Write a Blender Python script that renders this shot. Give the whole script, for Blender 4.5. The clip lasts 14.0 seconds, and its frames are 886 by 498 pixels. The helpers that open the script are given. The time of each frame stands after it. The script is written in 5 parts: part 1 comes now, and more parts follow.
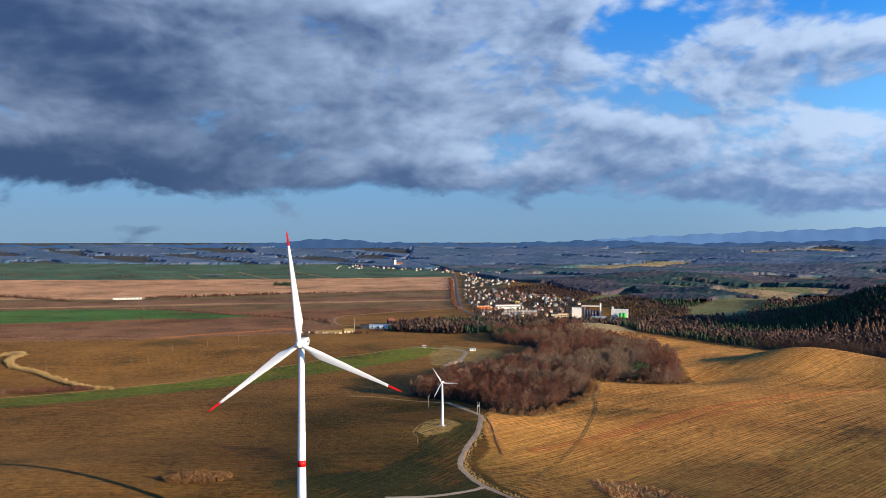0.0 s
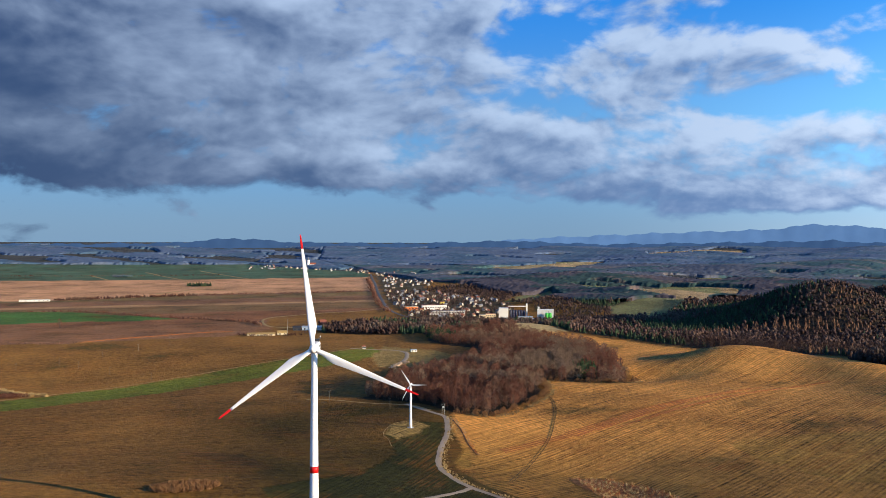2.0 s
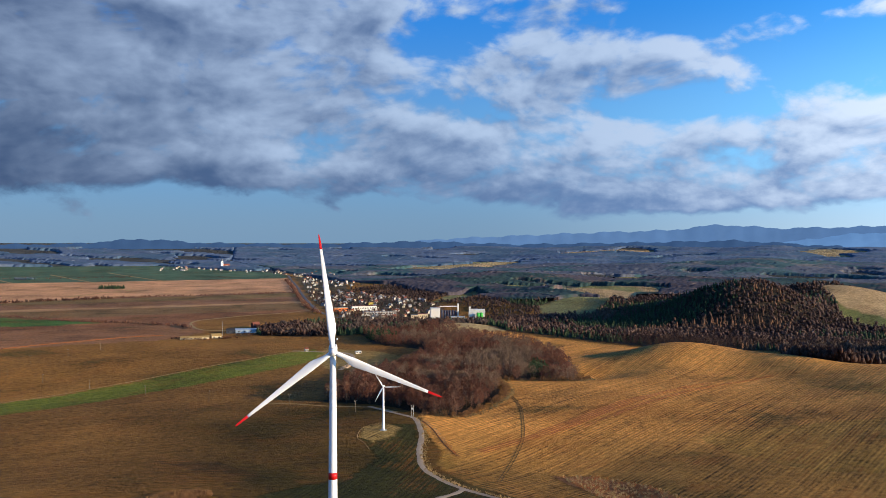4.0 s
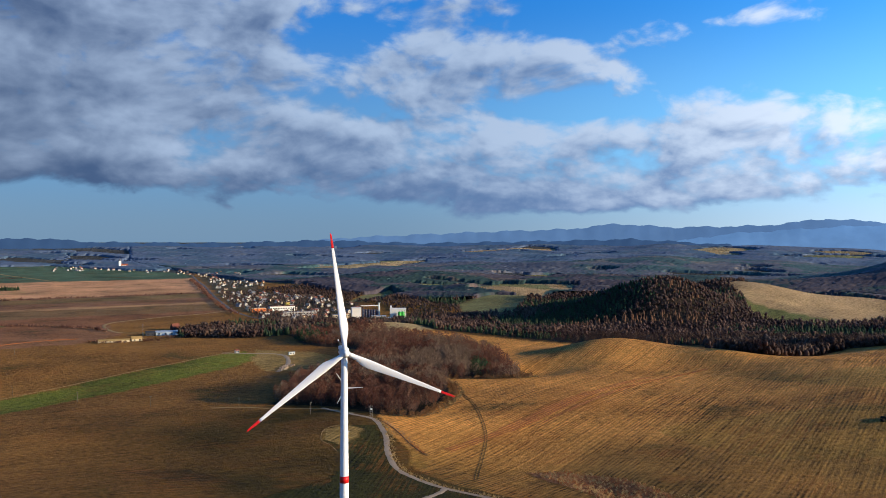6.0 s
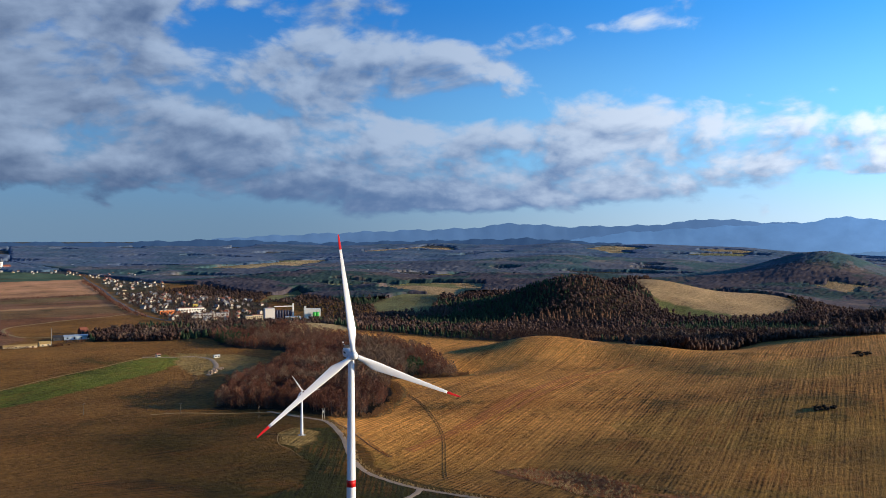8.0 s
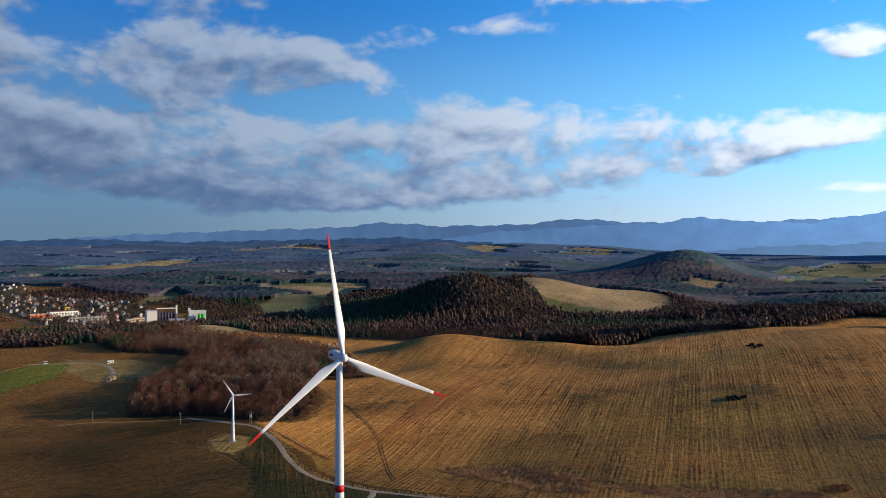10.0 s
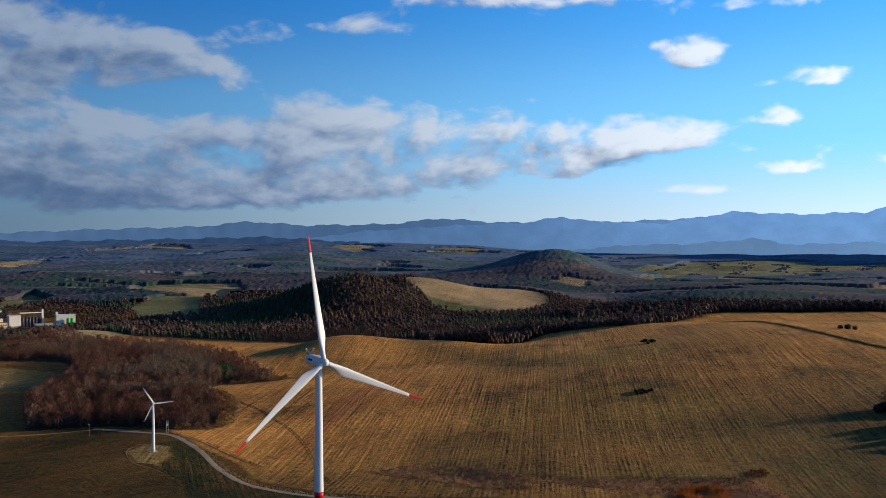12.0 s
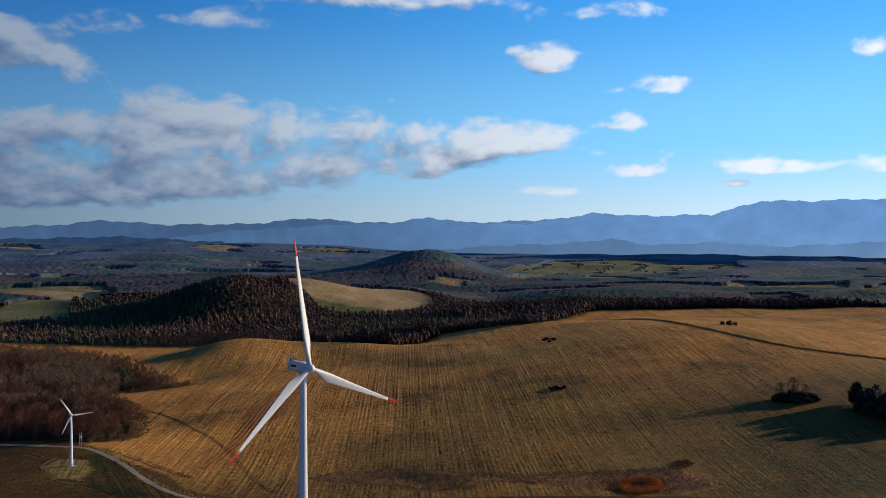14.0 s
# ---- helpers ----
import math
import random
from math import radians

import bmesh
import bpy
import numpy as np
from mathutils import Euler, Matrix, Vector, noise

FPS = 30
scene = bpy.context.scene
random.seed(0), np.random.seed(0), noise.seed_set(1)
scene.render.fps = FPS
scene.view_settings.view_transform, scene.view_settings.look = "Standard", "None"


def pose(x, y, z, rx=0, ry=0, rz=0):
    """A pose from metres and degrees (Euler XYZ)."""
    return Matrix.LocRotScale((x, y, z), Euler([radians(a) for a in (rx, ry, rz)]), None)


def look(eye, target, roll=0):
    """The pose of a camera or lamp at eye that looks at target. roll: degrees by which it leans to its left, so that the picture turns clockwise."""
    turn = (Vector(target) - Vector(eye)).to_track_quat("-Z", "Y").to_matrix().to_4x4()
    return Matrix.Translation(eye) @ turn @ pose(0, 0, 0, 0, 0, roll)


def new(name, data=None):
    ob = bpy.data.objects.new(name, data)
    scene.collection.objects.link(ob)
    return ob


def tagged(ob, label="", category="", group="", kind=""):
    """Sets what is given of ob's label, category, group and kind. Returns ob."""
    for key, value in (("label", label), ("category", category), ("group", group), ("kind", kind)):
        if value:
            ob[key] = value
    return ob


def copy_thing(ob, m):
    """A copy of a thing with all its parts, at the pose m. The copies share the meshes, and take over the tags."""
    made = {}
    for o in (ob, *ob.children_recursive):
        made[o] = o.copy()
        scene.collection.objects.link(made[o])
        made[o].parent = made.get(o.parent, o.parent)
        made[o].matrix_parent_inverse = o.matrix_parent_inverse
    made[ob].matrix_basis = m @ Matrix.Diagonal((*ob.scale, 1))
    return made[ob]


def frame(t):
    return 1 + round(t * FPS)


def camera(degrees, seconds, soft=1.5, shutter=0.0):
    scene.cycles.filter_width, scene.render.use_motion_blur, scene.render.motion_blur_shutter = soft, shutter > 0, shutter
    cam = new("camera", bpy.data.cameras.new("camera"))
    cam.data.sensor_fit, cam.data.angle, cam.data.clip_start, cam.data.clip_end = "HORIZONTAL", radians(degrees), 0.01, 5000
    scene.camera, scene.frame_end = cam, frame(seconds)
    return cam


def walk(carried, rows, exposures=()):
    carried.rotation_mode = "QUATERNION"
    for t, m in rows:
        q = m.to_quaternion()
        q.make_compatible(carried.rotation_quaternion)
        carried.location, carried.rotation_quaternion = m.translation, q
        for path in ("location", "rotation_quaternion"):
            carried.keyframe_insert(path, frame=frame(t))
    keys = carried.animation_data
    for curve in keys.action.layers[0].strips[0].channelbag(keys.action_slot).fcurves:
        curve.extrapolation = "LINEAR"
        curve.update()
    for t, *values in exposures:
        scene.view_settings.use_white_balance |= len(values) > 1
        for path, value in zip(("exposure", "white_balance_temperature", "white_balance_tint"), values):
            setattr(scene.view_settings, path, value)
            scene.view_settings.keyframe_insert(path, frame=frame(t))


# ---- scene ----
cam = camera(54.0, 14.0, soft=0.9)
# seconds, eye in metres, yaw, pitch and roll in degrees
ROWS = [
    (0.0, 59.54, -365.04, 139.13, -0.000, -0.648, 0.028),
    (0.5, 47.81, -365.38, 139.43, -1.711, -0.644, -0.014),
    (1.0, 36.30, -365.54, 139.91, -3.354, -0.629, -0.075),
    (1.5, 24.53, -365.21, 140.33, -4.969, -0.638, -0.151),
    (2.0, 12.57, -363.56, 140.49, -6.422, -0.639, -0.208),
    (2.5, 0.90, -361.22, 140.45, -7.790, -0.633, -0.209),
    (3.0, -10.37, -358.36, 140.38, -9.307, -0.607, -0.169),
    (5.5, -67.53, -340.53, 140.04, -17.854, -0.646, -0.112),
    (6.0, -78.07, -336.86, 140.12, -19.526, -0.659, -0.085),
    (6.5, -88.98, -333.08, 140.37, -21.248, -0.662, -0.062),
    (7.0, -100.01, -328.52, 140.55, -23.122, -0.679, -0.041),
    (7.5, -110.56, -324.48, 140.78, -24.883, -0.693, -0.038),
    (10.0, -162.00, -292.83, 140.99, -35.758, -0.759, -0.038),
    (10.5, -171.63, -286.80, 141.37, -38.090, -0.764, 0.005),
    (11.0, -180.83, -279.74, 141.84, -40.411, -0.810, -0.042),
    (11.5, -189.89, -271.73, 142.07, -42.758, -0.796, -0.066),
    (12.0, -198.30, -263.80, 142.25, -45.064, -0.801, -0.080),
    (12.5, -206.54, -255.63, 142.42, -47.358, -0.790, -0.095),
    (13.0, -214.27, -247.21, 142.79, -49.652, -0.790, -0.124),
    (13.5, -222.34, -237.93, 143.24, -52.011, -0.787, -0.124),
    (14.0, -229.89, -228.48, 143.56, -54.305, -0.788, -0.186),
]
walk(cam, [(t, pose(x, y, z, 90 + pitch, roll, yaw)) for t, x, y, z, yaw, pitch, roll in ROWS],
     exposures=[(0.0, 1.2), (3.0, 1.1), (6.5, 0.9), (10.0, 0.6), (12.0, 0.38), (14.0, 0.18)])

# ---- daylight: low winter sun, blue sky and cloud banks ----
SUN_AZ, SUN_EL = 121.0, 11.5
SKY = 0.1
sun = new("sun", bpy.data.lights.new("sun", "SUN"))
sun.data.energy, sun.data.angle, sun.data.color = 3.9, radians(0.5), (1.0, 0.81, 0.56)
sun.matrix_world = look((math.sin(radians(SUN_AZ)) * 100, math.cos(radians(SUN_AZ)) * 100, math.tan(radians(SUN_EL)) * 100), (0, 0, 0))
scene.view_settings.exposure = 0.0


class Nodes:
    """Short hand for building node trees."""

    def __init__(self, tree):
        self.tree = tree

    def put(self, kind, **values):
        node = self.tree.nodes.new(kind)
        for key, value in values.items():
            if key == "op":
                node.operation = value
            elif key == "blend":
                node.data_type, node.blend_type = "RGBA", value
        return node

    def link(self, value, socket):
        if hasattr(value, "is_output"):
            self.tree.links.new(value, socket)
        else:
            socket.default_value = value[:3] if socket.type == "VECTOR" else value

    def math(self, op, a, b=0.0, clamp=False):
        node = self.put("ShaderNodeMath", op=op)
        node.use_clamp = clamp
        self.link(a, node.inputs[0])
        self.link(b, node.inputs[1])
        return node.outputs[0]

    def vec(self, op, a, b=(0, 0, 0)):
        node = self.put("ShaderNodeVectorMath", op=op)
        self.link(a, node.inputs[0])
        self.link(b, node.inputs[1])
        return node.outputs["Value"] if op in ("DOT_PRODUCT", "LENGTH") else node.outputs["Vector"]

    def mix(self, factor, a, b, blend="MIX"):
        node = self.put("ShaderNodeMix", blend=blend)
        self.link(factor, node.inputs[0])
        self.link(a, node.inputs[6])
        self.link(b, node.inputs[7])
        return node.outputs[2]

    def step(self, value, low, high, out_low=0.0, out_high=1.0):
        node = self.put("ShaderNodeMapRange")
        node.interpolation_type = "SMOOTHSTEP"
        for socket, v in zip(node.inputs, (value, low, high, out_low, out_high)):
            self.link(v, socket)
        return node.outputs[0]

    def noise(self, vector, scale, detail=4.0, rough=0.55, distort=0.0):
        node = self.put("ShaderNodeTexNoise")
        if vector is not None:
            self.link(vector, node.inputs["Vector"])
        node.inputs["Scale"].default_value, node.inputs["Detail"].default_value = scale, detail
        node.inputs["Roughness"].default_value, node.inputs["Distortion"].default_value = rough, distort
        return node.outputs[0]


# cloud masses: azimuth, elevation of the base line, half width, rise above and fall below it (degrees), thickness
CLOUDS = [
    (-26, 8.0, 20, 12.0, 4.6, 1.9), (-6, 9.0, 13, 9.0, 5.0, 1.5), (3.5, 12.0, 6, 6.0, 4.0, 1.3), (-12, 5.0, 16, 4.0, 1.7, 1.3), (6, 6.0, 8, 2.6, 2.2, 1.3),
    (19.5, 10.2, 8.0, 4.2, 1.7, 1.5), (16, 15.2, 9, 2.5, 1.2, 1.0), (27.5, 10.8, 4.5, 2.0, 1.0, 1.3), (34, 12.6, 3.6, 1.2, 0.8, 1.1), (40, 13.5, 4.5, 0.9, 0.7, 1.05),
    (15.5, 5.2, 6.0, 2.4, 1.9, 1.5), (22.5, 5.8, 5.0, 2.4, 2.2, 1.4), (29.5, 5.6, 4.0, 2.4, 2.0, 1.3), (37, 5.8, 5.5, 3.2, 1.7, 1.45), (46, 5.6, 8.0, 2.6, 1.5, 1.55),
    (53.5, 5.8, 4.5, 1.8, 1.2, 1.35), (40, 3.4, 7.0, 1.4, 0.9, 1.4), (27, 2.5, 11.0, 1.2, 1.1, 1.4), (10, 3.4, 9, 0.8, 0.8, 0.8), (46.5, 15.4, 6.5, 1.8, 1.1, 1.4),
    (54, 15.4, 4.0, 1.3, 0.8, 1.2), (61.4, 11.0, 2.1, 1.5, 0.7, 1.5), (60.4, 6.5, 3.2, 1.6, 0.9, 1.6), (65.9, 7.4, 2.0, 1.0, 0.6, 1.5), (68.3, 9.6, 2.6, 1.0, 0.6, 1.5),
    (65.0, 9.4, 1.0, 0.4, 0.3, 1.1), (80.2, 11.1, 1.9, 1.2, 0.6, 1.4), (67, 4.2, 1.7, 0.7, 0.5, 1.4), (74.7, 4.3, 2.4, 0.9, 0.5, 1.5), (80, 4.2, 3.2, 0.9, 0.5, 1.45),
    (61, 3.0, 3.4, 0.6, 0.4, 1.3), (53, 4.2, 2.2, 0.7, 0.5, 1.3), (64, 14.4, 5.5, 0.9, 0.7, 1.0), (72.8, 3.4, 1.2, 0.3, 0.3, 1.0),
]
world = bpy.data.worlds.new("sky")
scene.world = world
world.use_nodes = True
n = Nodes(world.node_tree)
world.node_tree.nodes.clear()
sky = n.put("ShaderNodeTexSky")
sky.sky_type, sky.sun_disc = "NISHITA", False
sky.sun_elevation, sky.sun_rotation = radians(SUN_EL), radians(SUN_AZ)
sky.air_density, sky.dust_density, sky.ozone_density = 1.0, 0.3, 4.0
coord = n.put("ShaderNodeTexCoord").outputs["Generated"]
split = n.put("ShaderNodeSeparateXYZ")
n.link(coord, split.inputs[0])
azimuth = n.math("MULTIPLY", n.math("ARCTAN2", split.outputs[0], split.outputs[1]), 57.2958)
elevation = n.math("MULTIPLY", n.math("ARCSINE", split.outputs[2]), 57.2958)
join = n.put("ShaderNodeCombineXYZ")
n.link(azimuth, join.inputs[0])
n.link(elevation, join.inputs[1])
spot = join.outputs[0]
# broken cloud goes on round the rest of the sky
behind = n.step(n.math("ABSOLUTE", n.math("SUBTRACT", azimuth, 27.0)), 62.0, 80.0, 0.0, 0.62)
high = n.step(elevation, 17.0, 26.0, 0.0, 0.5)


def cloud_body(place, detail):
    """How thick the cloud is at a place of the sky: masses with flat bases, broken up by billows."""
    total = 0.0
    for a, e, wa, up, down, thick in CLOUDS:
        away = n.put("ShaderNodeSeparateXYZ")
        n.link(n.vec("SUBTRACT", place, (a, e, 0)), away.inputs[0])
        rise = n.math("MAXIMUM", n.math("MULTIPLY", away.outputs[1], 1 / up), n.math("MULTIPLY", away.outputs[1], -1 / down))
        side = n.math("MULTIPLY", away.outputs[0], 1 / wa)
        far = n.math("ADD", n.math("MULTIPLY", rise, rise), n.math("MULTIPLY", side, side))
        total = n.math("ADD", n.math("MULTIPLY", n.math("EXPONENT", n.math("MULTIPLY", far, -1.0)), thick), total)
    total = n.math("MINIMUM", total, n.step(azimuth, -8.0, 16.0, 1.62, 1.26))
    total = n.math("MAXIMUM", total, n.math("MAXIMUM", behind, high))
    bed = n.vec("MULTIPLY", place, (0.155, 0.27, 0))
    drift = n.noise(bed, 0.6, 2.0, 0.5)
    push = n.put("ShaderNodeCombineXYZ")
    n.link(n.math("MULTIPLY", drift, 0.9), push.inputs[0])
    n.link(n.math("MULTIPLY", drift, 0.5), push.inputs[1])
    bed = n.vec("ADD", bed, push.outputs[0])
    puffs = n.put("ShaderNodeTexVoronoi")
    puffs.feature = "SMOOTH_F1"
    n.link(bed, puffs.inputs["Vector"])
    for key, value in (("Scale", 1.5), ("Detail", 2.0), ("Roughness", 0.55), ("Lacunarity", 2.3), ("Smoothness", 0.6)):
        puffs.inputs[key].default_value = value
    billows = n.math("MULTIPLY", n.math("SUBTRACT", n.noise(bed, 0.9, detail, 0.55), 0.5), 1.9)
    crumbs = n.math("MULTIPLY", n.math("SUBTRACT", n.noise(bed, 4.0, 4.0, 0.6), 0.5), 1.0)
    heads = n.math("MULTIPLY", n.math("SUBTRACT", 0.42, puffs.outputs["Distance"]), 0.9)
    return n.math("ADD", n.math("ADD", total, crumbs), n.math("ADD", billows, heads))


body = cloud_body(spot, 9.0)
density = n.step(body, 0.2, 0.92)
# thinner cloud on the side of the sun, up and to the east, lets the light in
sunward = cloud_body(n.vec("ADD", spot, (1.1, 1.0, 0)), 4.0)
relief = n.math("SUBTRACT", body, sunward)
# thick middles and undersides are grey, thin edges and tops bright
broad = n.noise(n.vec("MULTIPLY", spot, (0.055, 0.14, 0)), 1.7, 3.0, 0.5)
core = n.step(body, 0.7, 2.0)
east = n.step(azimuth, -30.0, 60.0)
glow = n.math("ADD", n.math("MULTIPLY", relief, n.step(azimuth, -16.0, 30.0, 0.34, 0.9)), n.math("MULTIPLY", n.math("SUBTRACT", broad, 0.5), 1.7))
glow = n.math("ADD", n.math("SUBTRACT", glow, n.math("MULTIPLY", core, 0.34)), n.math("SUBTRACT", n.math("ADD", n.math("MULTIPLY", east, 0.24), 0.40), n.step(azimuth, 0.0, -24.0, 0.0, 0.38)))
low = n.math("MULTIPLY", n.step(elevation, 5.8, 3.0), n.step(azimuth, 58.0, 44.0))
glow = n.step(n.math("SUBTRACT", glow, n.math("MULTIPLY", low, 0.42)), -0.35, 1.15)
shade = n.mix(n.step(azimuth, -24.0, 50.0), (0.036, 0.066, 0.150, 1), (0.15, 0.265, 0.51, 1))
sunlit = n.step(azimuth, 18.0, 84.0)
shine = n.mix(sunlit, (0.42, 0.54, 0.74, 1), (1.5, 1.6, 1.74, 1))
grey = n.mix(glow, shade, shine)
# clear air: deep blue above, hazy towards the horizon and brighter towards the sun
haze = n.mix(n.step(azimuth, 12.0, 88.0), (0.165, 0.30, 0.47, 1), (1.3, 1.65, 1.9, 1))
middle = n.mix(n.step(azimuth, 5.0, 84.0), (0.13, 0.34, 0.64, 1), (0.46, 1.28, 2.1, 1))
upper = n.mix(n.step(azimuth, 18.0, 90.0), (0.02, 0.23, 0.74, 1), (0.13, 0.80, 1.95, 1))
zenith = n.mix(n.step(elevation, 17.0, 40.0), upper, (0.02, 0.09, 0.28, 1))
clear = n.mix(n.step(elevation, 0.0, 6.5), haze, n.mix(n.step(elevation, 5.0, 16.0), middle, zenith))
dim = n.step(elevation, 17.0, 40.0, 1.0, 0.35)
grey = n.mix(1.0, grey, n.mix(dim, (0, 0, 0, 1), (1, 1, 1, 1)), "MULTIPLY")
scale = (1 / SKY, 1 / SKY, 1 / SKY, 1)
blue = n.mix(0.9, sky.outputs[0], n.mix(1.0, clear, scale, "MULTIPLY"))
cloudy = n.mix(n.math("MULTIPLY", density, 0.96), blue, n.mix(1.0, grey, scale, "MULTIPLY"))
background = n.put("ShaderNodeBackground")
background.inputs["Strength"].default_value = 0.053
n.link(cloudy, background.inputs["Color"])
n.link(background.outputs[0], n.put("ShaderNodeOutputWorld").inputs[0])


# ---- materials ----
def surface(name, colour, rough=0.8, metal=0.0, vary=0.25, grain=1.0, broad=0.05, bump=0.0, island=0.0, second=None, specular=0.3):
    """A procedural surface: colour varied at two scales (noise of `grain` and `broad` per metre) and from piece to piece."""
    m = bpy.data.materials.new(name)
    m.use_nodes = True
    k = Nodes(m.node_tree)
    shader = m.node_tree.nodes["Principled BSDF"]
    at = k.put("ShaderNodeTexCoord").outputs["Object"]
    fine, wide = k.noise(at, grain, 5.0, 0.6), k.noise(at, broad, 3.0, 0.5)
    level = k.math("ADD", k.math("MULTIPLY", k.math("SUBTRACT", fine, 0.5), 2 * vary), k.math("MULTIPLY", k.math("SUBTRACT", wide, 0.5), 2 * vary))
    if island:
        geo = k.put("ShaderNodeNewGeometry").outputs["Random Per Island"]
        own = k.put("ShaderNodeObjectInfo").outputs["Random"]
        level = k.math("ADD", level, k.math("MULTIPLY", k.math("SUBTRACT", geo, 0.5), island))
        level = k.math("ADD", level, k.math("MULTIPLY", k.math("SUBTRACT", own, 0.5), island))
    base = (*colour, 1)
    if second:
        base = k.mix(k.step(wide, 0.47, 0.58), base, (*second, 1))
    out = k.vec("SCALE", base)
    out.node.inputs["Scale"].default_value = 1.0
    k.link(k.math("ADD", level, 1.0), out.node.inputs["Scale"])
    k.link(out, shader.inputs["Base Color"])
    shader.inputs["Roughness"].default_value, shader.inputs["Metallic"].default_value = rough, metal
    shader.inputs["Specular IOR Level"].default_value = specular
    if bump:
        b = k.put("ShaderNodeBump")
        b.inputs["Strength"].default_value, b.inputs["Distance"].default_value = bump, 0.3
        k.link(fine, b.inputs["Height"])
        k.link(b.outputs[0], shader.inputs["Normal"])
    return m


white_paint = surface("white_paint", (0.8, 0.8, 0.8), 0.35, vary=0.03, grain=0.6, broad=0.08)
red_paint = surface("red_paint", (0.62, 0.012, 0.012), 0.4, vary=0.06)
grey_metal = surface("grey_metal", (0.22, 0.23, 0.25), 0.45, 0.6, vary=0.1)
dark_metal = surface("dark_metal", (0.05, 0.05, 0.055), 0.6, 0.3, vary=0.1)
concrete = surface("concrete", (0.38, 0.37, 0.34), 0.9, vary=0.15, bump=0.2)
bark = surface("bark", (0.075, 0.055, 0.045), 0.95, vary=0.2, island=0.3)
bare_twigs = surface("bare_twigs", (0.128, 0.051, 0.031), 0.95, vary=0.4, grain=0.11, broad=0.018, island=0.5, second=(0.138, 0.073, 0.046))
birch_twigs = surface("birch_twigs", (0.20, 0.132, 0.086), 0.95, vary=0.3, grain=0.11, broad=0.03, island=0.5)
dark_twigs = surface("dark_twigs", (0.030, 0.021, 0.015), 0.95, vary=0.4, grain=0.3, broad=0.05, island=0.4)
forest_twigs = surface("forest_twigs", (0.054, 0.030, 0.024), 0.95, vary=0.4, grain=0.08, broad=0.012, island=0.5, second=(0.078, 0.046, 0.034))
larch_twigs = surface("larch_twigs", (0.17, 0.085, 0.045), 0.95, vary=0.2, grain=0.05, broad=0.012, island=0.5)
needles = surface("needles", (0.036, 0.060, 0.024), 0.9, vary=0.25, grain=0.05, broad=0.012, island=0.5)
copse_twigs = surface("copse_twigs", (0.070, 0.037, 0.027), 0.95, vary=0.35, grain=0.11, broad=0.02, island=0.5, second=(0.11, 0.074, 0.054))
brown_scrub = surface("brown_scrub", (0.17, 0.085, 0.035), 0.95, vary=0.3, grain=0.3, broad=0.06, island=0.5)


def woodland_material(name, bare, fir, pale, rough=0.95):
    """Mixed woods far off: bare brown stands, dark conifer plantations and paler larch or birch, each patch with its own grain."""
    m = bpy.data.materials.new(name)
    m.use_nodes = True
    k = Nodes(m.node_tree)
    shader = m.node_tree.nodes["Principled BSDF"]
    at = k.put("ShaderNodeTexCoord").outputs["Object"]
    stand = k.noise(at, 0.0042, 4.0, 0.6, 0.6)
    other = k.noise(k.vec("ADD", at, (900, 400, 0)), 0.009, 3.0, 0.6, 0.3)
    fine = k.noise(at, 0.11, 3.0, 0.7)
    base = k.mix(k.step(stand, 0.47, 0.54), (*bare, 1), (*fir, 1))
    base = k.mix(k.math("MULTIPLY", k.step(other, 0.56, 0.64), 0.75), base, (*pale, 1))
    out = k.vec("SCALE", base)
    k.link(k.math("ADD", k.math("MULTIPLY", k.math("SUBTRACT", fine, 0.5), 1.5), 1.0), out.node.inputs["Scale"])
    k.link(out, shader.inputs["Base Color"])
    shader.inputs["Roughness"].default_value = rough
    shader.inputs["Specular IOR Level"].default_value = 0.1
    return m


# each band bluer and paler than the one before: haze mixed into its colours
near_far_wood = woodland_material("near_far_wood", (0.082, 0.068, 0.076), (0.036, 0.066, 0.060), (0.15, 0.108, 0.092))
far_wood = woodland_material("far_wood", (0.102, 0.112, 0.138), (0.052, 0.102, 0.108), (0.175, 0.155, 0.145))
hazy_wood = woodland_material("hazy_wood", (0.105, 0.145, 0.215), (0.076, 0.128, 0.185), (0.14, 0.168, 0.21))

gravel = surface("gravel", (0.36, 0.27, 0.185), 0.95, vary=0.25, grain=0.8, broad=0.1, bump=0.3)
asphalt = surface("asphalt", (0.12, 0.115, 0.11), 0.9, vary=0.2)
soil = surface("soil", (0.17, 0.075, 0.032), 0.95, vary=0.3, grain=0.7, broad=0.06, bump=0.4)
dry_reed = surface("dry_reed", (0.68, 0.22, 0.035), 0.95, vary=0.2, grain=0.3, island=0.6)
dead_grass = surface("dead_grass", (0.36, 0.24, 0.10), 0.95, vary=0.2, grain=0.3, island=0.5)
timber = surface("timber", (0.26, 0.2, 0.14), 0.9, vary=0.2)


